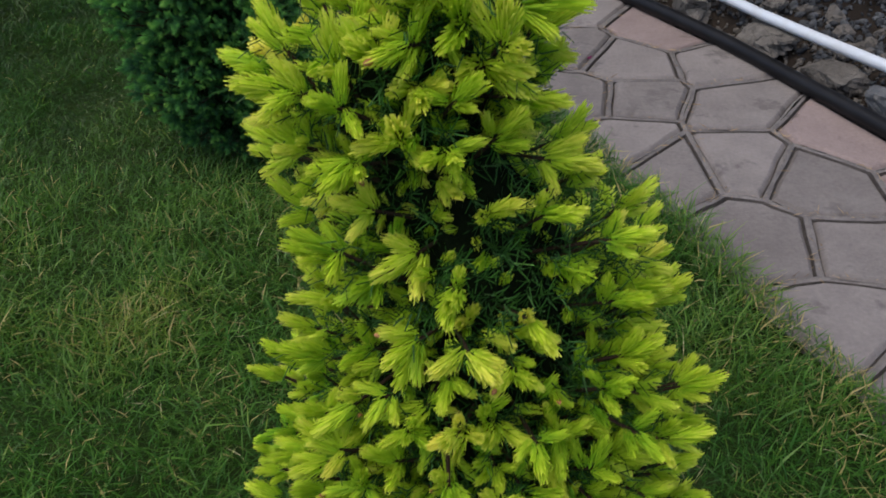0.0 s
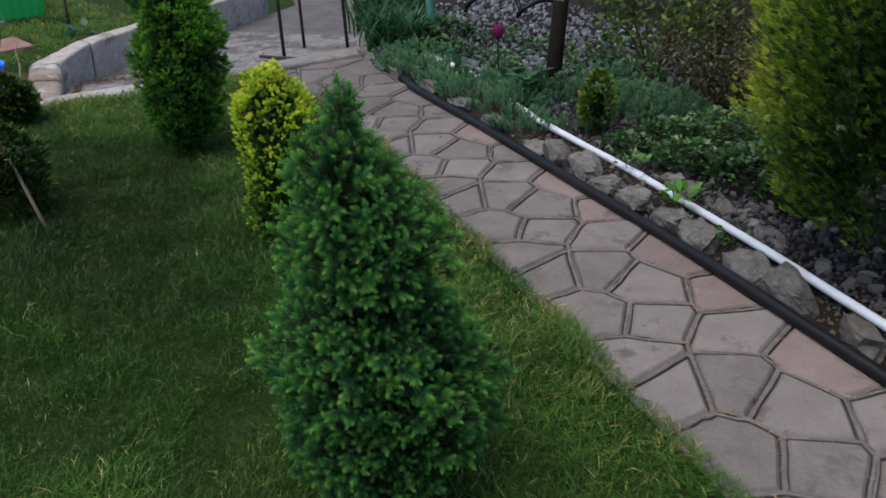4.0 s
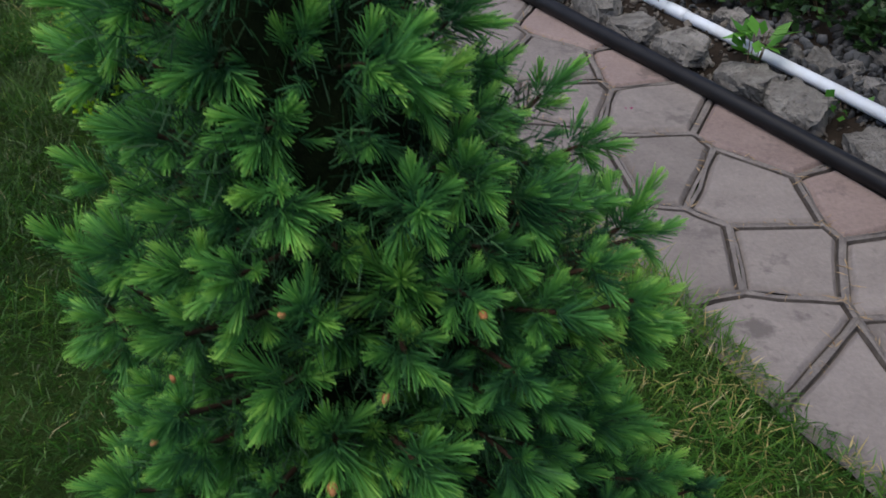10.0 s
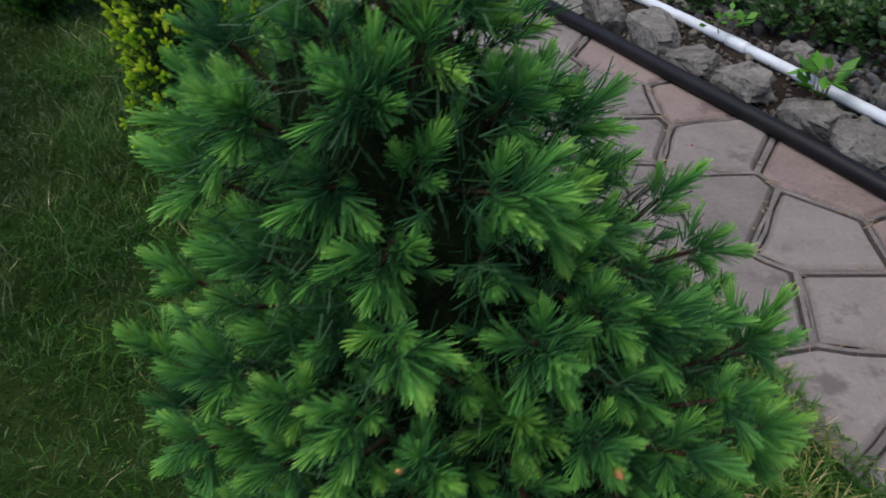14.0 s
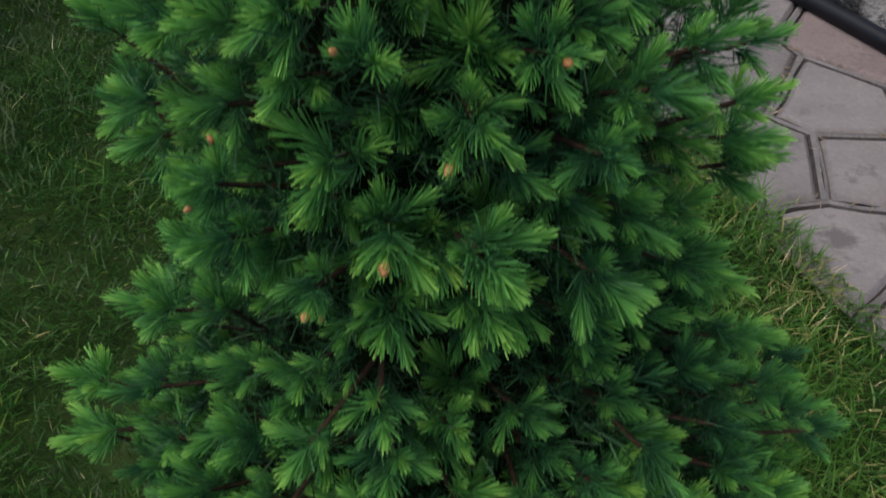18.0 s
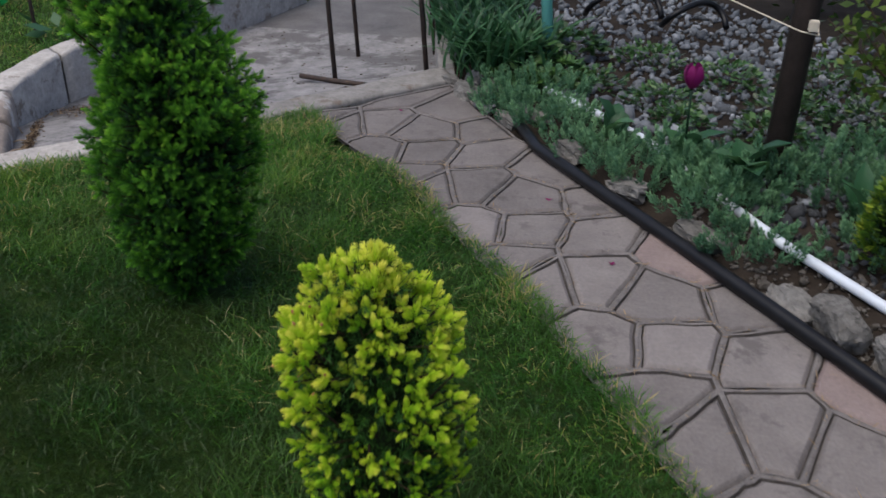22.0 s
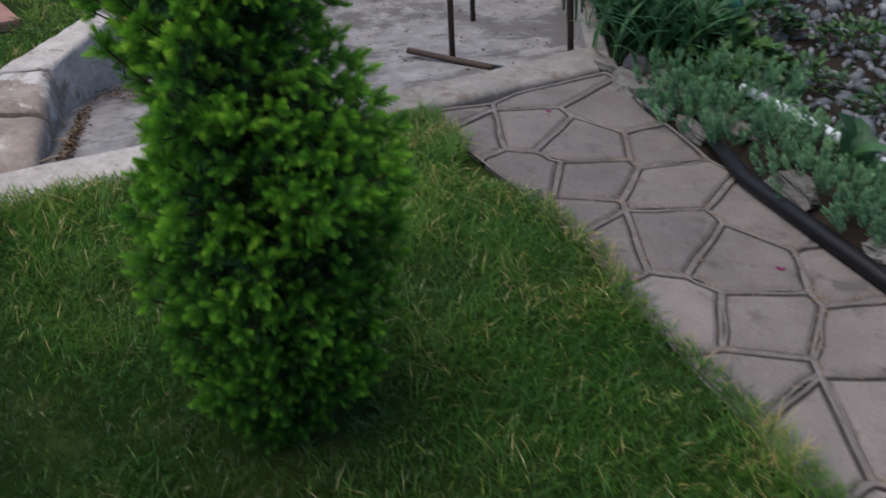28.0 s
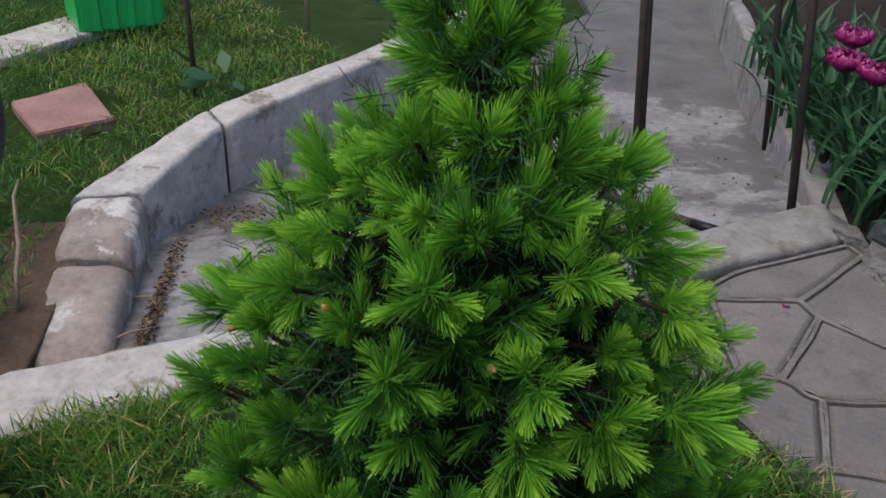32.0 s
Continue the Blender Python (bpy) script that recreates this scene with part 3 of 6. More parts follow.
def brush(rng, needles, length, needle, spread, width, tone, bend=0.0, girth=0.001, bow=0.07):
    """A spruce shoot along +z: blunt narrow needles set round a bowed axis. tone: age at the foot, gain to the tip, gain along a needle."""
    s = (np.arange(needles) + rng.random(needles)) / needles
    az = np.arange(needles) * 2.39996 + rng.normal(0, 0.3, needles)
    open_ = np.radians(np.clip(spread[0] + (spread[1] - spread[0]) * s ** 1.3 + rng.normal(0, 5.5, needles), 1, 100))
    way = np.stack([np.sin(open_) * np.cos(az), np.sin(open_) * np.sin(az), np.cos(open_)], 1)
    g = girth * (1 - 0.35 * s)
    base = np.stack([g * np.cos(az) + bend * s * s * length, g * np.sin(az), s * length], 1)
    way[:, 0] += bend * s
    way = unit(way)
    ln = (needle * (0.82 + 0.28 * rng.random(needles)) * (1 - 0.22 * s ** 3) * (0.7 + 0.3 * np.clip(s / 0.2, 0, 1)))[:, None]
    flat = unit(np.cross(way, np.array([0, 0, 1.0]))) + rng.normal(0, 0.55, (needles, 3))
    side = unit(np.cross(way, np.cross(flat, way))) * width / 2
    inward = np.stack([-np.cos(az), -np.sin(az), np.full(needles, 0.4)], 1) * ln * bow
    tip = base + way * ln + inward
    co = np.stack([base - side * 0.8, base + side * 0.8, tip + side * 0.55, tip - side * 0.55], 1).reshape(-1, 3)
    age = np.repeat(tone[0] + tone[1] * s + rng.normal(0, 0.05, needles), 4) + np.tile([0.0, 0.0, tone[2], tone[2]], needles)
    return co, np.arange(4 * needles, dtype=np.int32).reshape(-1, 4), age


def frame_of(d, rng):
    """Rotation matrices (N,3,3) with their third column along d, turned at random."""
    a = across(d, rng)
    return np.stack([a, np.cross(d, a), d], 2)


def spruce(name, at, label, outline, fresh, seed, gap, whorl, fan, shoot, needle, spread, width, needles, tone, buds=30, up=0.35, core=0.5, singles=290, warp=0.3, grade=0.16, lean=0.0, old=None, girth=0.001, thin=0.0, leader=1.0, second=4, ruffle=0.0, bow=0.07, small=0.2):
    """A dwarf spruce. outline: rows of height, least and greatest offset across. Twigs end in rosettes: one shoot ahead
    and a whorl of shoots fanned off it (fan: least and greatest angle), with a second, lower-tinted tier further back
    on the twig; old needles and a near-black shade core show between them."""
    rng = np.random.default_rng(seed)
    tree = thing(name, at, label, "tree", "dwarf spruces along the path")
    tree.rotation_euler.x = radians(-lean)
    hz = np.array([o[0] for o in outline][::-1])
    lo = np.array([o[1] for o in outline][::-1])
    hi = np.array([o[2] for o in outline][::-1])
    pad = 0.85 * shoot + 0.62 * needle
    lo, hi = np.minimum(lo + pad, (lo + hi) / 2 - 0.004), np.maximum(hi - pad, (lo + hi) / 2 + 0.004)
    hz = np.where(hz > 0.2, hz - 1.15 * pad * leader * (hz / hz[-1]) ** 3, hz)
    top = hz[-1]

    def radius(z):
        return np.interp(z, hz, (hi - lo) / 2)

    def middle(z):
        return np.interp(z, hz, (hi + lo) / 2)

    off = Vector((seed * 3.7, seed * 1.3, 0))

    def bulge(z, a):
        return 1 + warp * (noise.noise(Vector((math.cos(a) * 1.6, math.sin(a) * 1.6, z * 7)) + off) - 0.28) + 0.2 * noise.noise(Vector((math.cos(a) * 3.2, math.sin(a) * 3.2, z * 16)) - off)

    # twig ends, spread over the crown with uneven gaps
    levels = np.linspace(hz[0], top, 200)
    area = radius(levels)
    cum = np.cumsum(area + 0.012)
    found = np.array([[middle(top), 0.0, top - 0.012]])
    ways = [np.array([0, 0, 1.0])]
    total = float(np.mean(2 * math.pi * (area + 0.006))) * (top - hz[0])
    for _ in range(int(16 * total / gap ** 2)):
        z = np.interp(rng.random() * cum[-1], cum, levels)
        if rng.random() < thin * (1 - z / top):
            continue
        a = rng.uniform(0, 2 * math.pi)
        r = radius(z) * bulge(z, a) * (1.03 - 0.3 * rng.random() ** 2)
        p = np.array([middle(z) + r * math.cos(a), r * math.sin(a), z])
        g2 = gap * (0.6 + 0.4 * min(1.0, (top - z) / 0.2)) * (1 + 0.35 * noise.noise(Vector(p) * 9 + off))
        if ((found - p) ** 2).sum(1).min() > g2 * g2:
            e = up + 0.95 * max(0.0, 1 - (top - z) / 0.16) + rng.normal(0, 0.25)
            found = np.concatenate([found, p[None]])
            ways.append(unit(np.array([math.cos(a) * math.cos(e), math.sin(a) * math.cos(e), math.sin(e)]) + rng.normal(0, 0.16, 3)))
    tips_p, tips_d = found, np.array(ways)
    # trunk and twigs
    part("trunk", tube([(0, 0, -0.03), (middle(top * 0.4) * 0.6, 0, top * 0.4), (middle(top) * 0.9, 0, top * 0.96)], [0.014, 0.009, 0.0035], 8), M_BARK, tree, "thin brown trunk")
    bco, bfa = [], []
    stems = []
    for p, d in zip(tips_p, tips_d):
        z0 = max(0.02, p[2] - 0.07 - 0.35 * np.hypot(p[0], p[1]))
        a = np.array([middle(z0) * 0.5, 0, z0])
        m = p - d * 0.055 + (a - p) * 0.12
        stems.append((m, p))
        base = sum(len(c) for c in bco)
        ring = []
        for q, r, sdir in ((a, 0.0036, unit(m - a)), (m, 0.0021, unit(p - a)), (p, 0.0014, d)):
            s1 = unit(np.cross(sdir, [0.2, 0.1, 0.97]))
            s2 = np.cross(sdir, s1)
            ring.append(np.array([q + r * s1, q + r * (-0.5 * s1 + 0.87 * s2), q + r * (-0.5 * s1 - 0.87 * s2)]))
        bco.append(np.concatenate(ring))
        for k in range(2):
            for j in range(3):
                bfa.append((base + 3 * k + j, base + 3 * k + (j + 1) % 3, base + 3 * k + 3 + (j + 1) % 3, base + 3 * k + 3 + j))
    part("branchwork", raw_mesh("branchwork", np.concatenate(bco), bfa, True), M_TWIG, tree, "fine brown twigs")["kind"] = "stuff"
    # near-black core: paints the shade inside the crown and closes its gaps
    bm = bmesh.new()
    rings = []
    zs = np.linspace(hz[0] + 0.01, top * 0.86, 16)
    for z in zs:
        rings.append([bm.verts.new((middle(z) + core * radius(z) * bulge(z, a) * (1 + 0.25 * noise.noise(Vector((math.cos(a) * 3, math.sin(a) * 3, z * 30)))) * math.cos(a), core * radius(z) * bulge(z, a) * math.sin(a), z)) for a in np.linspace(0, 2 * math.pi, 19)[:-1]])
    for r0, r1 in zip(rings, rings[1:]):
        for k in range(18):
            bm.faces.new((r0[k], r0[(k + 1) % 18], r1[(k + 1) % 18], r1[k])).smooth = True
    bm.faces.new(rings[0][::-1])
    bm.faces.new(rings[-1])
    part("inner_crown", bm, M_CORE, tree, "near-black core that stands for the shade inside the crown")
    # old needles along the twigs and inside
    kinds_old = [brush(rng, 14, 0.034, needle, (62, 45), width * 0.85, (0.1, 0.3, 0.1)) for _ in range(4)]
    pos, way = [], []
    for m, p in stems:
        d = unit(p - m)
        for f in (0.0, 0.3, 0.55):
            pos.append(m + (p - m) * f + rng.normal(0, 0.003, 3))
            way.append(unit(d + rng.normal(0, 0.16, 3)))
        pos.append(m - d * 0.03 + rng.normal(0, 0.012, 3))
        way.append(unit(d + rng.normal(0, 0.5, 3)))
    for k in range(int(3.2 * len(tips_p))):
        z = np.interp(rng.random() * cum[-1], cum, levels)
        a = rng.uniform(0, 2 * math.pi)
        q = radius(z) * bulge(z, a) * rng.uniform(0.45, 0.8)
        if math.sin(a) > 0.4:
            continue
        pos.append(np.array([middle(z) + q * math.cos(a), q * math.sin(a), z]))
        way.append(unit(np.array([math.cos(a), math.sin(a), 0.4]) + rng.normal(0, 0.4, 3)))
    pos, way = np.array(pos), np.array(way)

    def joined(pos, way, kinds, scale, shift):
        rots = frame_of(way, rng)
        co_all, fa_all, ag_all = [], [], []
        n0 = 0
        pick = rng.integers(0, len(kinds), len(pos))
        for k, (co, fa, ag) in enumerate(kinds):
            idx = np.nonzero(pick == k)[0]
            if not len(idx):
                continue
            c = np.einsum('nij,vj->nvi', rots[idx], co) * scale[idx][:, None, None] + pos[idx][:, None]
            f = fa[None] + (np.arange(len(idx)) * len(co))[:, None, None] + n0
            co_all.append(c.reshape(-1, 3))
            fa_all.append(f.reshape(-1, 4))
            ag_all.append((ag[None] + shift[idx][:, None]).ravel())
            n0 += len(idx) * len(co)
        return np.concatenate(co_all), np.concatenate(fa_all), np.concatenate(ag_all)

    co, fa, ag = joined(pos, way, kinds_old, rng.uniform(0.9, 1.25, len(pos)), rng.uniform(0, 0.3, len(pos)))
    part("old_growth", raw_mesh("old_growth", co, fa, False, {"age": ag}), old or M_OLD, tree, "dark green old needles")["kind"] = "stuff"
    # new shoots: a rosette at each twig's end, and a second tier behind it
    pos, way, big, tint, inner = [], [], [], [], []
    for (m, p), d in zip(stems, tips_d):
        f = frame_of(d[None], rng)[0]
        high = 1 + (leader - 1) * max(0.0, 1 - (top - p[2]) / 0.22)
        size = rng.uniform(0.78, 1.15) * high * (1 - small * (1 - p[2] / top))
        own = rng.normal(0, 0.09)
        pos.append(p)
        way.append(d)
        big.append(1.1 * size)
        tint.append(own)
        n = max(2, whorl + rng.integers(-1, 2))
        a0 = rng.uniform(0, 6.28)
        for k in range(n):
            a = a0 + 2 * math.pi * k / n + rng.normal(0, 0.22)
            side = f[:, 0] * math.cos(a) + f[:, 1] * math.sin(a)
            t = radians(rng.uniform(*fan))
            pos.append(p + side * 0.0025 - d * rng.uniform(0.001, 0.008))
            way.append(unit(d * math.cos(t) + side * math.sin(t) + np.array([0, 0, 0.14])))
            big.append(size * rng.uniform(0.72, 1.05))
            tint.append(own + rng.normal(0, 0.05))
        inner += [0] * (len(pos) - len(inner))
        n = max(0, second + rng.integers(-1, 2))
        for k in range(n):
            a = a0 + 2 * math.pi * (k + 0.5) / max(1, n) + rng.normal(0, 0.35)
            side = f[:, 0] * math.cos(a) + f[:, 1] * math.sin(a)
            t = radians(rng.uniform(35, 70))
            back = rng.uniform(0.024, 0.05)
            pos.append(p - d * back + side * rng.uniform(0.006, 0.02))
            way.append(unit(d * math.cos(t) + side * math.sin(t)))
            big.append(size * rng.uniform(0.6, 0.9))
            # tint lowered for older tone and for the shade behind the rosette
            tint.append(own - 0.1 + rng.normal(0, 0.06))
        inner += [1] * (len(pos) - len(inner))
    pos, way, big, tint, inner = np.array(pos), np.array(way), np.array(big), np.array(tint), np.array(inner)
    way = unit(way + ruffle * rng.normal(size=way.shape))
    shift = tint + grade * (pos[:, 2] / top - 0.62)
    kinds = [brush(rng, int(needles * rng.uniform(0.85, 1.1)), shoot * rng.uniform(0.85, 1.15), needle, spread, width, tone, rng.uniform(-0.22, 0.22), girth, bow) for _ in range(7)]
    order = np.argsort(np.where(way[:, 1] < 0.15, 0, 0.3) + pos[:, 1] + 0.12 * rng.random(len(pos)) + 0.2 * inner)
    single, rest = order[:singles], order[singles:]
    meshes = []
    steps = (-0.2, -0.1, 0.0, 0.1, 0.2)
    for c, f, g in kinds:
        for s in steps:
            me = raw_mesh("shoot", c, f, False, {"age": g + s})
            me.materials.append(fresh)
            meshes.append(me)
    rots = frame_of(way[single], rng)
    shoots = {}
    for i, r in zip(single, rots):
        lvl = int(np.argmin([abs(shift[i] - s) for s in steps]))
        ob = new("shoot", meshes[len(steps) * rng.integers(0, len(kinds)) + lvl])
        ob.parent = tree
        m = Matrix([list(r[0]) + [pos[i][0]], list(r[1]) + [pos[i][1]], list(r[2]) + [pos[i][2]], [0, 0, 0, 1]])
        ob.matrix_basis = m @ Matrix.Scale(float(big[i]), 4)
        shoots[i] = ob
    far = way[rest, 1] > 0.55
    groups = ((rest[~far & (inner[rest] == 0)], kinds), (rest[~far & (inner[rest] == 1)], 0.45), (rest[far], 0.22))
    cs, fs, ags, n0 = [], [], [], 0
    for idx, share in groups:
        made = share if share is kinds else [brush(rng, int(needles * share), shoot, needle, spread, width * (0.8 + 0.2 / share), tone, 0.1, girth, bow) for _ in range(4)]
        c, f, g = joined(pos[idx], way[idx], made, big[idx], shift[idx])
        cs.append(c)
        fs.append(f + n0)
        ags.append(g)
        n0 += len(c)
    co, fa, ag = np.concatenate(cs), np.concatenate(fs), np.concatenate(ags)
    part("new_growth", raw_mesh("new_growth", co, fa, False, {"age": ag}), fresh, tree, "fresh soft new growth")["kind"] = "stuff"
    # papery bud caps, most of them high on the side away from the path
    cap = bmesh.new()
    bmesh.ops.create_icosphere(cap, subdivisions=2, radius=0.0019)
    for v in cap.verts:
        v.co.z *= 1.7
        v.co.x *= 1 - 0.35 * max(0.0, v.co.z / 0.005)
        v.co.y *= 1 - 0.35 * max(0.0, v.co.z / 0.005)
    for fc in cap.faces:
        fc.smooth = True
    cap_mesh = bpy.data.meshes.new("bud")
    cap.to_mesh(cap_mesh)
    cap.free()
    want = np.argsort(pos[single, 0] * 1.5 - pos[single, 2] + 0.35 * rng.random(len(single)))[:buds]
    for i in single[want]:
        b = part("bud", cap_mesh, M_BUD, shoots[i], "brown papery bud cap")
        b.location = (0.001, 0, shoot + needle * 0.5)
    return tree


spruce("dwarf_spruce", (0.0, 0.49, 0), "golden dwarf spruce with bright yellow-green new shoots in the lawn",
       [(0.876, -0.014, 0.006), (0.866, -0.032, 0.01), (0.839, -0.034, 0.017), (0.805, -0.045, 0.024), (0.79, -0.06, 0.05), (0.775, -0.075, 0.085), (0.755, -0.09, 0.08), (0.722, -0.138, 0.085), (0.695, -0.14, 0.088), (0.675, -0.108, 0.09), (0.645, -0.123, 0.12), (0.6, -0.13, 0.155), (0.565, -0.118, 0.165), (0.533, -0.135, 0.185), (0.5, -0.155, 0.185), (0.43, -0.157, 0.195), (0.39, -0.15, 0.19), (0.31, -0.147, 0.237), (0.2, -0.165, 0.24), (0.04, -0.13, 0.18)],
       M_GOLD, 11, 0.0295, 2, (30, 58), 0.021, 0.0112, (24, 9), 0.0013, 150, (0.5, 0.2, 0.2), 14, 0.42, 0.55, 290, grade=0.25, old=M_OLDGOLD, bow=0.12, girth=0.0034, second=3, leader=1.15, ruffle=0.2)
spruce("dwarf_spruce", (-0.46, 1.62, 0), "deep green dwarf spruce with soft fresh shoots in the lawn",
       [(0.883, -0.06, -0.035), (0.865, -0.08, -0.006), (0.83, -0.09, 0.002), (0.795, -0.102, -0.003), (0.755, -0.142, 0.038), (0.7, -0.15, 0.06), (0.68, -0.147, 0.09), (0.65, -0.148, 0.112), (0.635, -0.15, 0.14), (0.6, -0.172, 0.147), (0.56, -0.195, 0.15), (0.52, -0.172, 0.142), (0.485, -0.177, 0.145), (0.44, -0.202, 0.182), (0.4, -0.202, 0.215), (0.36, -0.2, 0.245), (0.3, -0.187, 0.236), (0.24, -0.178, 0.235), (0.16, -0.172, 0.19), (0.05, -0.13, 0.13)],
       M_GREEN, 29, 0.0300, 4, (34, 64), 0.0165, 0.0130, (44, 8), 0.00102, 86, (0.27, 0.45, 0.16), 8, 0.3, 0.6, 290, grade=0.2, warp=0.3, second=3, ruffle=0.12, small=0.05)
spruce("dwarf_spruce", (-1.02, 2.70, 0), "small yellow-green dwarf spruce with a rounded top in the lawn",
       [(0.592, 0.015, 0.048), (0.575, -0.01, 0.058), (0.55, -0.045, 0.083), (0.53, -0.075, 0.09), (0.51, -0.08, 0.125), (0.495, -0.06, 0.14), (0.47, -0.09, 0.152), (0.44, -0.105, 0.165), (0.41, -0.118, 0.172), (0.36, -0.112, 0.18), (0.3, -0.118, 0.19), (0.235, -0.1, 0.198), (0.165, -0.095, 0.18), (0.1, -0.085, 0.155), (0.03, -0.05, 0.11)],
       M_GOLD, 37, 0.0270, 3, (30, 60), 0.0155, 0.0108, (30, 10), 0.0012, 100, (0.33, 0.27, 0.2), 16, 0.45, 0.6, 290, grade=0.5, lean=8, old=M_OLDGOLD, bow=0.1, girth=0.0026, thin=0.62, second=1, warp=0.4, small=0.5, ruffle=0.12)
spruce("dwarf_spruce", (-1.60, 3.47, 0), "bright green dwarf spruce with long soft needles beside the yard kerb",
       [(0.935, -0.075, -0.025), (0.9, -0.095, -0.004), (0.86, -0.1, 0.008), (0.83, -0.115, 0.04), (0.8, -0.155, 0.058), (0.77, -0.17, 0.08), (0.74, -0.185, 0.1), (0.7, -0.195, 0.12), (0.65, -0.19, 0.122), (0.6, -0.185, 0.15), (0.55, -0.175, 0.18), (0.5, -0.165, 0.205), (0.43, -0.165, 0.215), (0.33, -0.17, 0.22), (0.25, -0.17, 0.205), (0.15, -0.145, 0.17), (0.06, -0.1, 0.13), (0.02, -0.06, 0.08)],
       M_LIME, 51, 0.0330, 4, (34, 64), 0.0175, 0.0148, (46, 8), 0.0009, 100, (0.26, 0.42, 0.16), 5, 0.42, 0.62, 290, grade=0.3, small=0.08, lean=3, second=4, leader=1.18, ruffle=0.12)

# ---------------------------------------------------------------- lawn grass
M_STRAW = foliage("straw", [(0.0, (0.1, 0.1, 0.035)), (0.5, (0.22, 0.2, 0.085)), (1.0, (0.42, 0.38, 0.2))], 0.45, 0.2, gloss=0.4)

def grass(name, n, x0, x1, y0, y1, height, width, keep, mat, seed, label, lean=0.5, dry=0.0):
    rng = np.random.default_rng(seed)
    x, y = rng.uniform(x0, x1, n), rng.uniform(y0, y1, n)
    ok = keep(x, y)
    x, y = x[ok], y[ok]
    n = len(x)
    f = np.vectorize(lambda a, b: noise.noise(Vector((a, b, 5.0))))
    clump = f(x * 5.5, y * 5.5)
    field = f(x * 1.4, y * 1.4)
    h = height * (0.75 + 0.55 * clump + 0.3 * field) * rng.uniform(0.5, 1.25, n)
    h = np.clip(h, height * 0.25, height * 2.2)
    comb = np.arctan2(f(x * 2.3 + 9, y * 2.3), f(x * 2.3, y * 2.3 + 9)) + rng.normal(0, 1.9, n)
    tilt = np.clip(np.abs(rng.normal(0.0, lean, n)) + 0.12, 0, 1.35)
    hor = np.stack([np.cos(comb), np.sin(comb), np.zeros(n)], 1)
    way = unit(hor * np.sin(tilt)[:, None] + np.array([0, 0, 1.0]) * np.cos(tilt)[:, None])
    side = unit(np.cross(way, hor + rng.normal(0, 0.4, (n, 3))))
    base = np.stack([x, y, np.full(n, 0.0)], 1)
    w = width * rng.uniform(0.6, 1.3, n)[:, None]
    bend = hor * (h * rng.uniform(0.15, 0.55, n))[:, None] - np.array([0, 0, 1.0]) * (h * rng.uniform(0.0, 0.22, n))[:, None]
    mid = base + way * (h * 0.55)[:, None]
    tip = base + way * h[:, None] + bend
    co = np.stack([base, mid + side * w * 0.5, tip, mid - side * w * 0.5], 1)
    co[:, :, 2] = np.maximum(co[:, :, 2], 0.003)
    kite = np.arange(4 * n).reshape(-1, 4)
    pu, pw = to_path(x, y)
    us = np.linspace(-4, 7, 56)
    near = np.clip(1 - (np.interp(pu, us, [lawn_w(q) for q in us]) - pw) / 0.32, 0, 1) * (f(x * 6 + 3, y * 6) > -0.05)
    near = np.maximum(near, np.clip(1 - ((x + 2.47) * 0.94 - (y - 3.87)) / 0.5, 0, 1) * ((x > -2.5) & (y > 3.2)) * 0.3)
    near = near ** 1.6
    dry = dry + np.where(pu > 4.4, 0.36, 0.26) * near
    # two broad dips put shade beside the farther spruces into the grass tone
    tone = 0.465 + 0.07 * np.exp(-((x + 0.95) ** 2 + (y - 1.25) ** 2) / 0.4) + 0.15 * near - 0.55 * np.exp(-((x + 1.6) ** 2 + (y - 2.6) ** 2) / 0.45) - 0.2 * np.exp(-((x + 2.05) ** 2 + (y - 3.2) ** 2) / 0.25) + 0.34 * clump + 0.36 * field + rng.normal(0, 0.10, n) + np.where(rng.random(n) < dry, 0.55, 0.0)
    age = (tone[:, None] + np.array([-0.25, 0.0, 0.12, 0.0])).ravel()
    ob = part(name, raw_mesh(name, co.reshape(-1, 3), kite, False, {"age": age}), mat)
    return tagged(ob, label, "grass", kind="stuff")


def clear_of(x, y):
    ok = on_lawn(x, y) & ((x + 3.22) ** 2 + (y - 4.92) ** 2 > 0.0225)
    for cx, cy, r in ((0.02, 0.49, 0.11), (-0.46, 1.68, 0.12), (-0.93, 2.77, 0.1), (-1.56, 3.49, 0.12)):
        ok &= (x - cx) ** 2 + (y - cy) ** 2 > r * r * (0.6 + 0.4 * np.sin(7 * np.arctan2(y - cy, x - cx)))
    return ok


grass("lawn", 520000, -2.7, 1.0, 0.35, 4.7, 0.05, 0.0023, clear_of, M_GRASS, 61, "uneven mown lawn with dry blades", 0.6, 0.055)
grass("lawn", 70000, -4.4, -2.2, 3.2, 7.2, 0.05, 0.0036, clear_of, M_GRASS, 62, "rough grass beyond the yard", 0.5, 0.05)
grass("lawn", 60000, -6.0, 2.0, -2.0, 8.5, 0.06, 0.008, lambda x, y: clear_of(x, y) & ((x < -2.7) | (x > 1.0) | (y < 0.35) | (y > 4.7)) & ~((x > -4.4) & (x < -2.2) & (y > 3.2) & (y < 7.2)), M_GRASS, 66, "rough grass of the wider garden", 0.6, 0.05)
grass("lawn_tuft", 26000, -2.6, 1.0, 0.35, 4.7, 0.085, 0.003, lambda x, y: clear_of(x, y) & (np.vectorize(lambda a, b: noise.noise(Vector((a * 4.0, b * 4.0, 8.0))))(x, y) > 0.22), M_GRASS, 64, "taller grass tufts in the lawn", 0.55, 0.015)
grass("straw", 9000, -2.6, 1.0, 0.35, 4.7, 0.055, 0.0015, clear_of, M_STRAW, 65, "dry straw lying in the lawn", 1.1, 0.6)
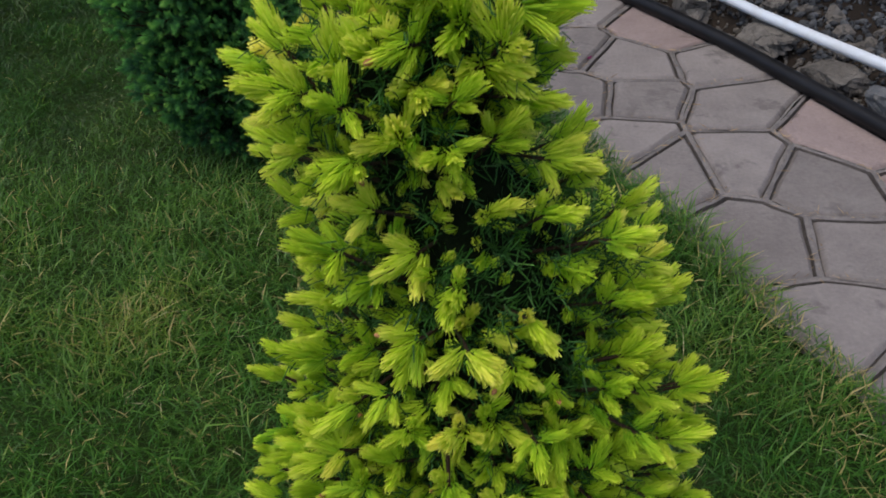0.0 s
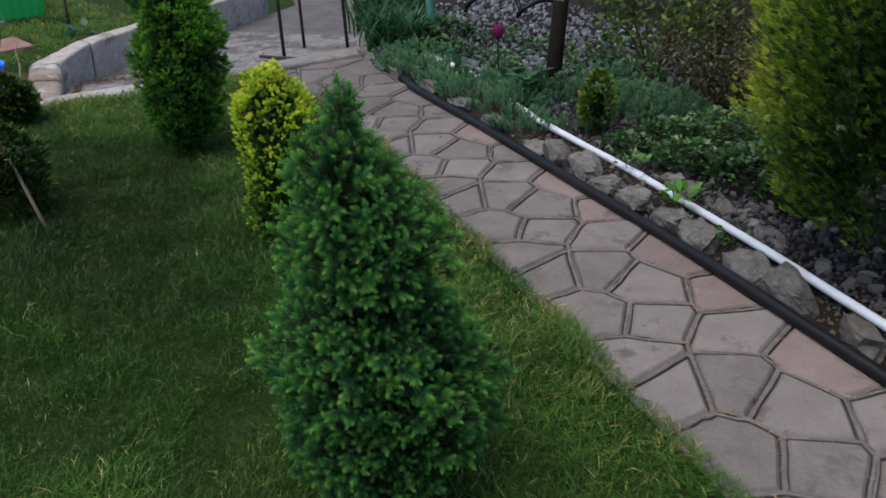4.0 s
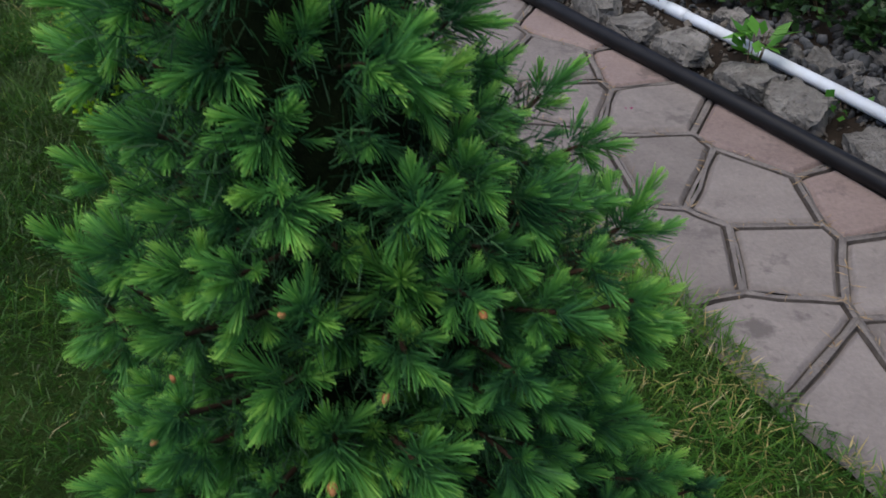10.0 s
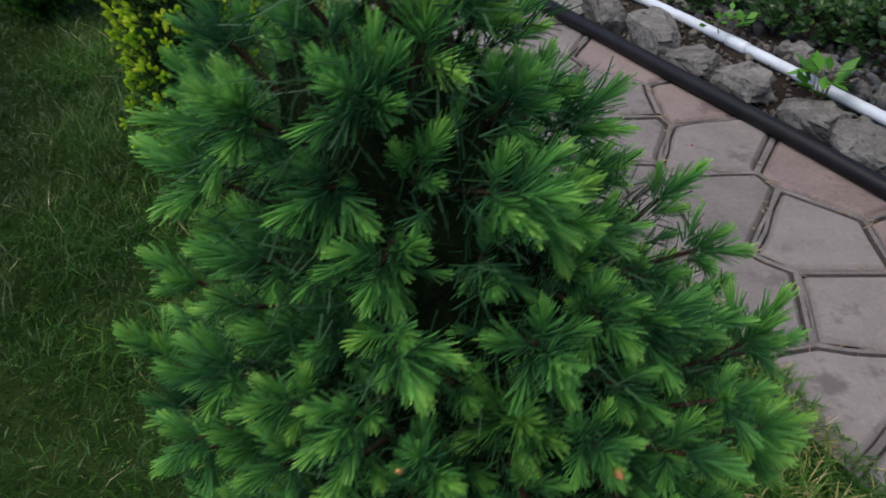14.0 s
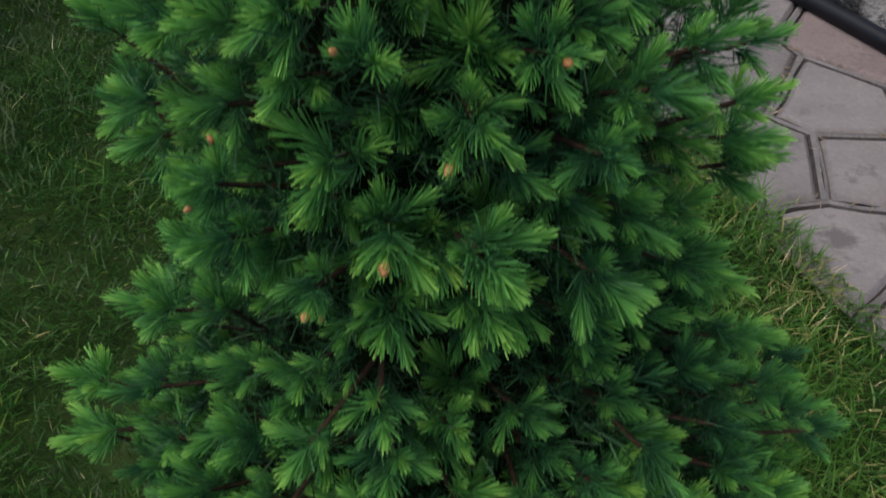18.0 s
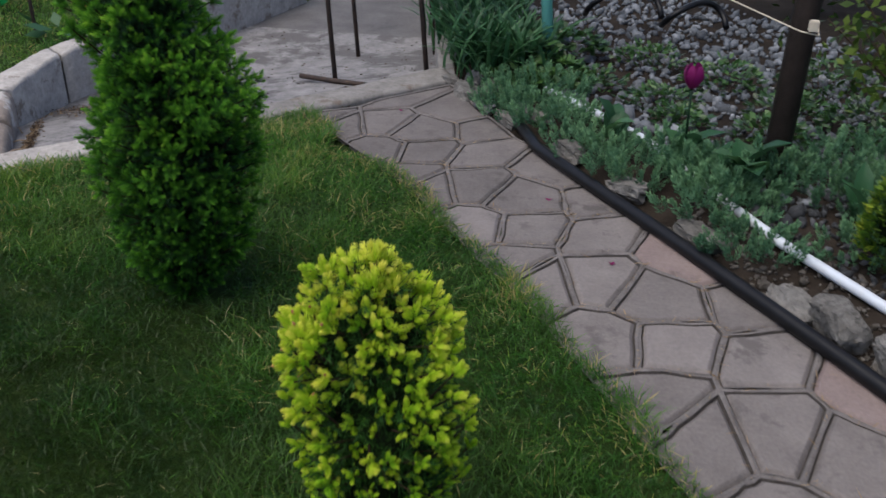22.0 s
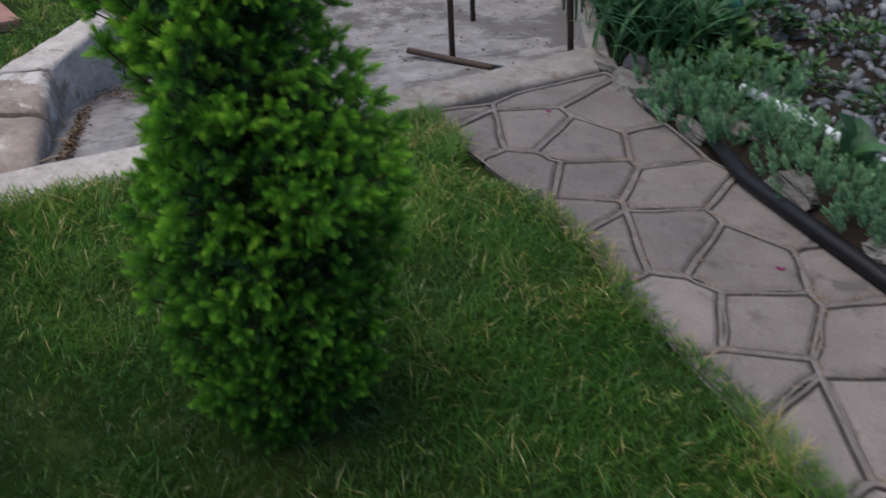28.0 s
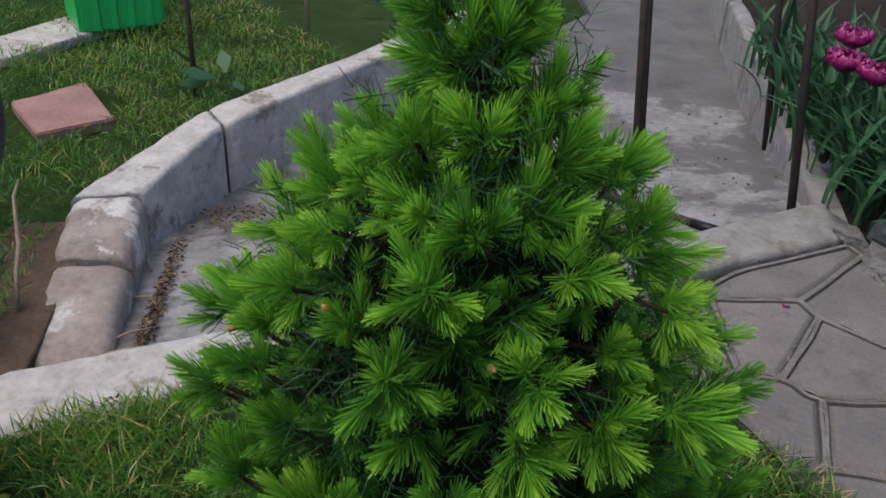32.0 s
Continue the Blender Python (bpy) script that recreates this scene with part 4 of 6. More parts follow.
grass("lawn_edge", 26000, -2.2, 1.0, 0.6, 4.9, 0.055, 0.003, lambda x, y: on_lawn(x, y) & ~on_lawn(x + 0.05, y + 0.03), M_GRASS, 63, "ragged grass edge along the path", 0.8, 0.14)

# ---------------------------------------------------------------- pipes along the bed
def run_of(us, ws, zs, steps=70):
    pts = []
    for u in np.linspace(us[0], us[-1], steps):
        p = plan(u, float(np.interp(u, us, ws)))
        pts.append((p[0], p[1], float(np.interp(u, us, zs)) + 0.003 * noise.noise(Vector((u * 2.0, 1.0, 0)))))
    return pts


hose = thing("water_pipe", (0, 0, 0), "black polythene water pipe lying along the path edge", "pipe")
part("pipe_run", tube(run_of(PIPE_U, PIPE_W, [0.018] * 10 + [0.025, 0.0]), 0.0185, 14), M_BLACK, hose)
WP_U = (-4, 0.3, 1.0, 1.5, 2.1, 2.5, 3.05)
WP_W = (0.5, 0.485, 0.466, 0.47, 0.478, 0.482, 0.492)
conduit = thing("plastic_pipe", (0, 0, 0), "white plastic pipe resting on the edging rocks", "pipe", "white pipe lengths")
part("pipe_run", tube(run_of(WP_U, WP_W, [0.09, 0.085, 0.075, 0.07, 0.065, 0.06, 0.055]), 0.0135, 12), M_WHITE, conduit)
conduit2 = thing("plastic_pipe", (0, 0, 0), "white plastic pipe with a taped joint among sedum", "pipe", "white pipe lengths")
part("pipe_run", tube(run_of((3.1, 3.5, 4.1, 4.6, 5.2, 5.6, 6.05), (0.492, 0.488, 0.482, 0.525, 0.595, 0.603, 0.596), [0.055, 0.055, 0.06, 0.06, 0.065, 0.065, 0.065]), 0.0135, 12), M_WHITE, conduit2)
part("coupling", tube(run_of((3.02, 3.07, 3.12), (0.492, 0.492, 0.492), (0.055, 0.055, 0.055), 4), 0.0155, 12), M_WHITE, conduit2)

# ---------------------------------------------------------------- bits lying on the path
rng = np.random.default_rng(43)
n = 2200
cells, kinds_ = rng.integers(-1, 7, n), rng.integers(0, len(STONES), n)
base = []
for cell, k in zip(cells, kinds_):
    letters = STONES[k][0]
    j = rng.integers(0, len(letters))
    p0, p1 = NODE[letters[j]], NODE[letters[(j + 1) % len(letters)]]
    q = rng.random()
    u_, w_ = cell + p0[0] * (1 - q) + p1[0] * q, p0[1] * (1 - q) + p1[1] * q
    ok = lawn_w(u_) < w_ < pipe_w(u_) - 0.02 and u_ < 6.3
    if ok:
        base.append(np.append(plan(u_, w_) + rng.normal(0, 0.004, 2), rng.uniform(-0.002, 0.002)))
base = np.array(base)
n = len(base)
way = unit(np.stack([rng.normal(size=n), rng.normal(size=n), rng.normal(0.05, 0.15, n)], 1))
c, f = leaf_set(base, way, across(way, rng), rng.uniform(0.005, 0.03, n), rng.uniform(0.0008, 0.003, n))
chaff = part("grass_clipping", raw_mesh("grass_clipping", c, f, False, {"age": np.repeat(0.5 + 0.6 * rng.random(n), 4)}), M_LITTER)
tagged(chaff, "dry grass clippings caught in the path joints", "litter", kind="stuff")
for k, (u_, w_) in enumerate(((6.42, 0.13), (5.02, 0.16), (2.66, 0.12), (4.4, 0.1), (1.2, 0.03))):
    petal = part("petal", bmesh.new(), M_PINK)
    bm = bmesh.new()
    lay = bm.verts.layers.float.new("age")
    ring = [bm.verts.new((0.008 * math.cos(a) * (1 + 0.3 * math.sin(2 * a + k)), 0.006 * math.sin(a), 0.002 + 0.003 * math.cos(2 * a))) for a in np.linspace(0, 6.28, 10)[:-1]]
    mid = bm.verts.new((0, 0, 0.0))
    for v in ring + [mid]:
        v[lay] = 0.15
    for i in range(9):
        bm.faces.new((ring[i], ring[(i + 1) % 9], mid)).smooth = True
    bm.to_mesh(petal.data)
    bm.free()
    q = plan(u_, w_)
    petal.location = (q[0], q[1], 0.001)
    tagged(petal, "fallen dark red petal on the path", "petal", "fallen petals")

# ---------------------------------------------------------------- edging rocks and gravel
def rubble(rng, size):
    """A blocky broken stone with a rough skin."""
    bm = bmesh.new()
    bmesh.ops.create_cube(bm, size=2.0)
    bmesh.ops.subdivide_edges(bm, edges=bm.edges[:], cuts=6, use_grid_fill=True)
    off = Vector(rng.uniform(-50, 50, 3))
    for v in bm.verts:
        q = v.co.copy()
        v.co = q * 0.62 + q.normalized() * 0.42
        v.co += 0.34 * Vector((noise.noise(q * 0.9 + off), noise.noise(q * 0.9 + off + Vector((9, 0, 0))), noise.noise(q * 0.9 + off + Vector((0, 9, 0)))))
    for _ in range(4):
        d = Vector(unit(rng.normal(size=3)))
        lim = rng.uniform(0.7, 0.95)
        for v in bm.verts:
            over = v.co.dot(d) - lim
            if over > 0:
                v.co -= d * over
    for v in bm.verts:
        q = v.co.copy()
        v.co *= 1 + 0.09 * noise.noise(q * 5 + off) + 0.07 * noise.noise(q * 11 + off)
        v.co = Vector((v.co.x * size[0], v.co.y * size[1], v.co.z * size[2]))
    return bm


rng = np.random.default_rng(19)
u = -1.2
while u < 6.05:
    long_ = rng.uniform(0.055, 0.095)
    wide = rng.uniform(0.042, 0.055)
    high = rng.uniform(0.034, 0.05)
    early = u < 1.45
    if early:
        long_, wide, high = long_ * 0.92, wide * 0.88, high * 0.95
    if u > 3.7:
        long_, wide, high = long_ * 0.75, wide * 0.75, high * 0.7
    w = pipe_w(u) + 0.024 + wide * rng.uniform(0.9, 1.15)
    p = plan(u, w)
    ahead = plan(u + 0.1, w) - p
    rock = part("edging_rock", rubble(rng, (long_, wide, high)), (M_SLATE if rng.random() < 0.4 else M_ROCK_BROWN) if early else M_ROCK)
    rock.location = (p[0], p[1], 0.012 + high * rng.uniform(0.2, 0.6))
    rock.rotation_euler = (rng.normal(0, 0.15), rng.normal(0, 0.12), math.atan2(ahead[1], ahead[0]) + rng.normal(0, 0.25))
    tagged(rock, "dark brown-grey edging rock beside the pipe" if early else "rough grey broken edging rock beside the pipe" if high > 0.037 else "low flat grey edging rock beside the pipe", "rock", "edging rocks")
    u += long_ * 1.9 / 0.6 * rng.uniform(1.0, 1.25) * (2.2 if u > 3.7 else 1.35 if early else 1.0)


def gravel(name, spots, size, seed, label, mat=None, kinds=7):
    rng = np.random.default_rng(seed)
    shapes = []
    for _ in range(kinds):
        bm = pebble(rng, (1, rng.uniform(0.6, 0.9), rng.uniform(0.4, 0.7)), 0.7, 1, 0.3)
        bmesh.ops.triangulate(bm, faces=bm.faces[:])
        bm.verts.index_update()
        shapes.append((np.array([v.co[:] for v in bm.verts]), np.array([[v.index for v in f.verts] for f in bm.faces])))
        bm.free()
    pos = np.asarray(spots)
    pick = rng.integers(0, kinds, len(pos))
    rots = frame_of(unit(rng.normal(size=pos.shape)), rng)
    sc = size * rng.lognormal(0, 0.4, len(pos))
    cs, fs, n0 = [], [], 0
    for k, (c, f) in enumerate(shapes):
        idx = np.nonzero(pick == k)[0]
        if not len(idx):
            continue
        cc = np.einsum('nij,vj->nvi', rots[idx], c) * sc[idx][:, None, None] + pos[idx][:, None]
        cs.append(cc.reshape(-1, 3))
        fs.append((f[None] + (np.arange(len(idx)) * len(c))[:, None, None] + n0).reshape(-1, 3))
        n0 += len(idx) * len(c)
    ob = part(name, raw_mesh(name, np.concatenate(cs), np.concatenate(fs)), mat or M_GRAVEL)
    return tagged(ob, label, "gravel", kind="stuff")


def scatter(n, u0, u1, w0, w1, seed, lift=0.0):
    rng = np.random.default_rng(seed)
    us, ws = rng.uniform(u0, u1, n), rng.uniform(w0, w1, n)
    p = np.array([plan(a, b) for a, b in zip(us, ws)])
    p = p[in_bed(p[:, 0], p[:, 1])]
    return np.column_stack([p, bed_z(p[:, 0], p[:, 1]) + lift])


gravel("gravel", scatter(6600, -0.8, 2.6, 0.47, 1.4, 71, 0.004), 0.012, 72, "grey-blue crushed stone mulch")
gravel("gravel", scatter(1500, 2.2, 4.4, 0.5, 1.2, 73, 0.004), 0.014, 74, "grey crushed stone between plants")
gravel("gravel", scatter(2900, 4.3, 8.0, 0.62, 2.3, 75, 0.006), 0.02, 76, "pale grey crushed stone in the far bed", M_FARGRAVEL)
gravel("gravel", scatter(2600, -0.8, 4.6, 0.35, 0.56, 77, 0.003), 0.008, 78, "small rubble between edging rocks", M_ROCK_BROWN)

rng = np.random.default_rng(83)
shapes, dark_shapes = [], []
for k in range(9):
    bm = rubble(rng, (1.0, rng.uniform(0.6, 0.9), rng.uniform(0.5, 0.75)))
    me = bpy.data.meshes.new("bed_rock")
    bm.to_mesh(me)
    bm.free()
    me.materials.append(M_ROCK)
    shapes.append(me)
    dark = me.copy()
    dark.materials[0] = M_ROCK_BROWN
    dark_shapes.append(dark)
for k in range(120):
    u, w = rng.uniform(0.2, 3.7), 0.54 + 0.55 * rng.random() ** 1.5
    p = plan(u, w)
    s = rng.uniform(0.013, 0.034) * (1.15 if w < 0.65 else 1.0)
    rock = new("bed_rock", (dark_shapes if u < 1.7 else shapes)[k % 9])
    rock.location = (p[0], p[1], float(bed_z(np.array([p[0]]), np.array([p[1]]))[0]) + 0.35 * s)
    rock.rotation_euler = (rng.normal(0, 0.4), rng.normal(0, 0.4), rng.uniform(0, 6.28))
    rock.scale = (s, s, s)
    tagged(rock, "angular grey-brown stone lying in the gravel bed" if s > 0.022 else "small broken grey stone among the gravel", "stone", "stones in the bed")

# ---------------------------------------------------------------- bed plants
def leafy(name, at, label, category, mat, n, spread, height, leaf, width, seed, flat=0.4, group="", stems=0, lobes=1):
    """A low leafy plant: leaves on thin stalks over a mound."""
    rng = np.random.default_rng(seed)
    plant = thing(name, at, label, category, group)
    a, r = rng.uniform(0, 6.283, n), np.sqrt(rng.random(n))
    dome = np.sqrt(np.clip(1 - r ** 2, 0, 1))
    base = np.stack([r * spread[0] * np.cos(a), r * spread[1] * np.sin(a), height * (0.25 + 0.75 * dome) * rng.uniform(0.45, 1.0, n)], 1)
    cos, fas, ags, n0 = [], [], [], 0
    for k in range(lobes):
        turn = (k - (lobes - 1) / 2) * 0.85
        aa = a + rng.normal(0, 0.5, n) * (k == 0) + turn
        way = unit(np.stack([np.cos(aa), np.sin(aa), rng.normal(flat, 0.45, n)], 1))
        side = unit(np.cross(way, np.array([0, 0, 1.0]) + rng.normal(0, 0.5, (n, 3))))
        c, f = leaf_set(base, way, side, leaf * rng.uniform(0.6, 1.2, n), width * rng.uniform(0.7, 1.2, n), widest=0.55)
        cos.append(c)
        fas.append(f + n0)
        n0 += len(c)
        ags.append(np.repeat(rng.uniform(0.2, 0.8, n) * 0.6 + 0.4 * base[:, 2] / height, 4))
    part("leafage", raw_mesh("leafage", np.concatenate(cos), np.concatenate(fas), False, {"age": np.concatenate(ags)}), mat, plant)["kind"] = "stuff"
    if stems:
        bm = bmesh.new()
        for i in rng.choice(n, stems, replace=False):
            t = tube([(base[i][0] * 0.4, base[i][1] * 0.4, -0.02), tuple(base[i])], [0.002, 0.001], 4, False)
            me = bpy.data.meshes.new("t")
            t.to_mesh(me)
            t.free()
            bm.from_mesh(me)
            bpy.data.meshes.remove(me)
        part("stalkwork", bm, M_BARK, plant)["kind"] = "stuff"
    return plant


def sedum(at, spread, height, n, seed, label):
    """A mat of upright fleshy stems with whorled leaves."""
    rng = np.random.default_rng(seed)
    plant = thing("sedum", at, label, "ground cover", "sedum mats")
    kinds = [tuft(rng, 60, 0.06, 0.011, (72, 35), 0.0028) for _ in range(4)]
    a, r = rng.uniform(0, 6.283, n), np.sqrt(rng.random(n))
    pos = np.stack([r * spread[0] * np.cos(a), r * spread[1] * np.sin(a), height * (1 - r ** 2) * rng.uniform(0.2, 0.8, n)], 1)
    way = unit(np.stack([np.cos(a) * r * 0.6 + rng.normal(0, 0.25, n), np.sin(a) * r * 0.6 + rng.normal(0, 0.25, n), np.ones(n)], 1))
    rots = frame_of(way, rng)
    cs, fs, ags, n0 = [], [], [], 0
    for i in range(n):
        c, f, g = kinds[i % 4]
        cs.append(c @ rots[i].T * rng.uniform(0.9, 1.7) + pos[i])
        fs.append(f + n0)
        ags.append(g + rng.normal(0.1, 0.12))
        n0 += len(c)
    part("leafy_stem", raw_mesh("leafy_stem", np.concatenate(cs), np.concatenate(fs), False, {"age": np.concatenate(ags)}), M_SEDUM, plant)["kind"] = "stuff"
    return plant


def on_bed(u, w, dz=0.0):
    p = plan(u, w)
    return (float(p[0]), float(p[1]), float(bed_z(np.array([p[0]]), np.array([p[1]]))[0]) + dz)


for k, (u, w, sx, sy, h, n) in enumerate(((4.15, 0.43, 0.13, 0.1, 0.05, 55), (4.5, 0.47, 0.16, 0.12, 0.06, 75), (4.6, 0.68, 0.17, 0.14, 0.08, 85), (4.95, 0.45, 0.15, 0.1, 0.06, 65), (4.35, 0.85, 0.2, 0.14, 0.1, 90),
                                          (5.3, 0.44, 0.14, 0.1, 0.05, 60), (5.65, 0.48, 0.15, 0.1, 0.06, 65), (5.95, 0.45, 0.13, 0.12, 0.07, 60), (6.1, 0.62, 0.16, 0.12, 0.07, 60), (4.0, 0.98, 0.2, 0.16, 0.11, 90), (3.95, 0.62, 0.1, 0.08, 0.06, 35), (4.1, 0.93, 0.2, 0.16, 0.15, 110), (4.45, 1.0, 0.2, 0.16, 0.14, 100), (3.85, 1.05, 0.16, 0.14, 0.13, 80), (4.5, 0.52, 0.1, 0.07, 0.1, 50), (4.75, 0.55, 0.1, 0.07, 0.1, 50), (4.98, 0.57, 0.09, 0.07, 0.1, 45))):
    sedum(on_bed(u, w), (sx, sy), h, n, 100 + k, "blue-green sedum mat spilling over the bed edge")
for k, (u, w, sx, sy, h, n) in enumerate(((2.75, 0.86, 0.2, 0.18, 0.13, 420), (2.42, 0.88, 0.17, 0.15, 0.12, 320), (3.05, 0.72, 0.15, 0.12, 0.1, 260), (3.2, 1.0, 0.22, 0.2, 0.15, 420), (2.85, 1.15, 0.25, 0.2, 0.17, 460), (3.45, 0.62, 0.1, 0.08, 0.07, 110), (3.5, 0.85, 0.14, 0.12, 0.09, 200))):
    leafy("leafy_ground_cover", on_bed(u, w), "low leafy dark green ground cover over gravel", "ground cover", M_LEAF, int(n * 0.95), (sx, sy), h, 0.027, 0.02, 130 + k, 0.35, "leafy mats", 12, 3)
leafy("seedling", on_bed(2.62, 0.45, 0.01), "bright green seedling growing by the white pipe", "weed", M_WEED, 26, (0.035, 0.035), 0.1, 0.06, 0.028, 150, 0.5, "weeds by the pipe", 5)
leafy("seedling", on_bed(2.25, 0.47, 0.0), "small weed with round leaves under the pipe", "weed", M_WEED, 26, (0.05, 0.04), 0.035, 0.03, 0.022, 151, 0.2, "weeds by the pipe", 4)
leafy("seedling", on_bed(3.15, 0.5, 0.02), "green weed hiding the pipe joint", "weed", M_WEED, 30, (0.05, 0.04), 0.05, 0.03, 0.018, 152, 0.3, "weeds by the pipe", 4)


for k, (u, w, sx, h, n) in enumerate(((4.9, 0.95, 0.12, 0.09, 120), (5.3, 0.8, 0.1, 0.07, 90), (5.15, 1.2, 0.14, 0.11, 150), (5.6, 0.9, 0.13, 0.08, 120), (5.75, 1.3, 0.15, 0.12, 150), (4.75, 1.3, 0.16, 0.14, 170), (6.1, 0.85, 0.12, 0.08, 100), (5.4, 1.6, 0.18, 0.14, 170), (6.3, 1.25, 0.14, 0.1, 120), (4.5, 1.2, 0.14, 0.13, 140))):
    leafy("garden_weed", on_bed(u, w), "sprawling green weed growing through the gravel", "weed", M_LEAF, n, (sx, sx * 0.8), h, 0.032, 0.016, 170 + k, 0.4, "weeds in the far gravel", 8, 2)


def conifer(name, at, label, mat, height, radius, n, seed, group="", droop=0.2, blade=(0.05, 0.012), tipped=0.3, foot=0.0, unseen=9.0):
    """A thuja or juniper: flat fans of scale leaves on an egg-shaped crown with gaps."""
    rng = np.random.default_rng(seed)
    tree = thing(name, at, label, "shrub", group)
    part("trunk", tube([(0, 0, -0.03), (0.01, 0, height * 0.45), (0, 0.01, height * 0.8)], [0.02 * height + 0.006, 0.012 * height + 0.004, 0.003], 8), M_BARK, tree)
    # the same near-black core paints the shade within this crown
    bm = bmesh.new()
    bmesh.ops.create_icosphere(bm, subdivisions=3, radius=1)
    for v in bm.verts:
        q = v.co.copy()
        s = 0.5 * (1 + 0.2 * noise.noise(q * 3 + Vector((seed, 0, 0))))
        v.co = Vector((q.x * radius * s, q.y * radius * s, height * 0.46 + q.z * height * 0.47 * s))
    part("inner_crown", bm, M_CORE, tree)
    cs, fs, ags, n0 = [], [], [], 0
    z = rng.random(n) ** 0.9
    prof = np.sqrt(np.clip(1 - (2 * z - 0.86) ** 2 / 1.35, 0.02, 1)) * np.where(z > 0.75, np.sqrt(np.clip((1.02 - z) / 0.27, 0.01, 1)), 1)
    z = foot + (1 - foot) * z
    a = rng.uniform(0, 6.283, n)
    # the side that turns away from the lawn is thinner
    kept = (np.abs((a - 3.9 + 3.1416) % 6.2832 - 3.1416) < unseen) | (rng.random(n) < 0.3)
    z, prof, a = z[kept], prof[kept], a[kept]
    n = len(a)
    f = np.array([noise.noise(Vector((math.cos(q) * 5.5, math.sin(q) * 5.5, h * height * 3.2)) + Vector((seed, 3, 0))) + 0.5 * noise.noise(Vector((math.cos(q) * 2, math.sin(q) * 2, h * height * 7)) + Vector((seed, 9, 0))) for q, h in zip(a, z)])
    r = radius * prof * (1 + 0.26 * f) * rng.uniform(0.58, 1.04, n) ** 0.8
    base = np.stack([r * np.cos(a), r * np.sin(a), z * height + 0.01], 1)
    out = unit(np.stack([np.cos(a), np.sin(a), 0.7 + rng.normal(0, 0.35, n)], 1))
    side0 = unit(np.cross(out, np.array([0, 0, 1.0]) + rng.normal(0, 0.5, (n, 3))))
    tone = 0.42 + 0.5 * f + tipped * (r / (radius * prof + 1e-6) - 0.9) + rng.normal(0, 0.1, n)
    for k in range(7):
        t = (k - 3) / 3
        way = unit(out + side0 * t * 0.8 + np.array([0, 0, -droop * abs(t)]))
        c, q = leaf_set(base + out * blade[0] * 0.35 * (1 - abs(t)), way, unit(np.cross(np.cross(out, side0), way)), blade[0] * (1 - 0.35 * abs(t)) * rng.uniform(0.7, 1.2, n), blade[1])
        cs.append(c)
        fs.append(q + n0)
        n0 += len(c)
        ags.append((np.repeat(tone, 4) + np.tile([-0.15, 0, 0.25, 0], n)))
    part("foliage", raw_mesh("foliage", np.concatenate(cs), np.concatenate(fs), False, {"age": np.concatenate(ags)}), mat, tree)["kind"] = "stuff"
    return tree


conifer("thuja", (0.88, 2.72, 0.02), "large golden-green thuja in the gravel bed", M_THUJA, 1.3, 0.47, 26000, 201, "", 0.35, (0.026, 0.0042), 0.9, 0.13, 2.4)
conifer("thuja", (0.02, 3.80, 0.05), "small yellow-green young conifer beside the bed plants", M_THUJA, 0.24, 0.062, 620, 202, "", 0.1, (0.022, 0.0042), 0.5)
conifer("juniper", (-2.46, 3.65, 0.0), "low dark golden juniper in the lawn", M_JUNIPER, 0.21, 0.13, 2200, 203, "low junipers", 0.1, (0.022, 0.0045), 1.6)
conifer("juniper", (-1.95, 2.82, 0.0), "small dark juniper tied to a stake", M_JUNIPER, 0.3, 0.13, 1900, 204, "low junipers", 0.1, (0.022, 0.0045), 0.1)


def bush(name, at, label, mat, n, size, seed, leaf=0.035, stems=14):
    rng = np.random.default_rng(seed)
    b = thing(name, at, label, "bush", "bushes behind the bed")
    pts = []
    bm = bmesh.new()
    for _ in range(stems):
        a, l = rng.uniform(0, 6.283), rng.uniform(0.55, 1.0)
        tip = np.array([size[0] * math.cos(a) * l, size[1] * math.sin(a) * l, size[2] * rng.uniform(0.5, 1.0)])
        mid = tip * np.array([0.35, 0.35, 0.55])
        t = tube([(0, 0, -0.02), tuple(mid), tuple(tip)], [0.007, 0.005, 0.002], 5, False)
        me = bpy.data.meshes.new("t")
        t.to_mesh(me)
        t.free()
        bm.from_mesh(me)
        bpy.data.meshes.remove(me)
        for k in range(n // stems):
            q = rng.random()
            pts.append((mid * (1 - q) + tip * q if q > 0.05 else mid * rng.random()) + rng.normal(0, 0.06, 3) * np.array([1, 1, 0.8]))
    part("stemwork", bm, M_BARK, b)["kind"] = "stuff"
    pts = np.array(pts)
    pts[:, 2] = np.maximum(pts[:, 2], 0.02)
    way = unit(rng.normal(size=pts.shape) + np.array([0, 0, 0.3]))
    c, f = leaf_set(pts, way, across(way, rng), leaf * rng.uniform(0.6, 1.2, len(pts)), leaf * 0.55, widest=0.5)
    part("leafage", raw_mesh("leafage", c, f, False, {"age": np.repeat(rng.uniform(0.1, 0.95, len(pts)), 4)}), mat, b)["kind"] = "stuff"
    return b


bush("currant_bush", (0.55, 4.2, 0.03), "dark reddish-leaved low bush behind the sedum", M_DARKBUSH, 3600, (0.34, 0.3, 0.34), 221, 0.022, 30)
bush("currant_bush", (0.95, 4.35, 0.03), "dark twiggy bush with bronze leaves", M_DARKBUSH, 3200, (0.36, 0.36, 0.38), 222, 0.022, 26)
bush("currant_bush", (0.62, 4.85, 0.03), "loose bronze-green bush at the back of the bed", M_DARKBUSH, 2400, (0.4, 0.36, 0.45), 226, 0.025, 22)
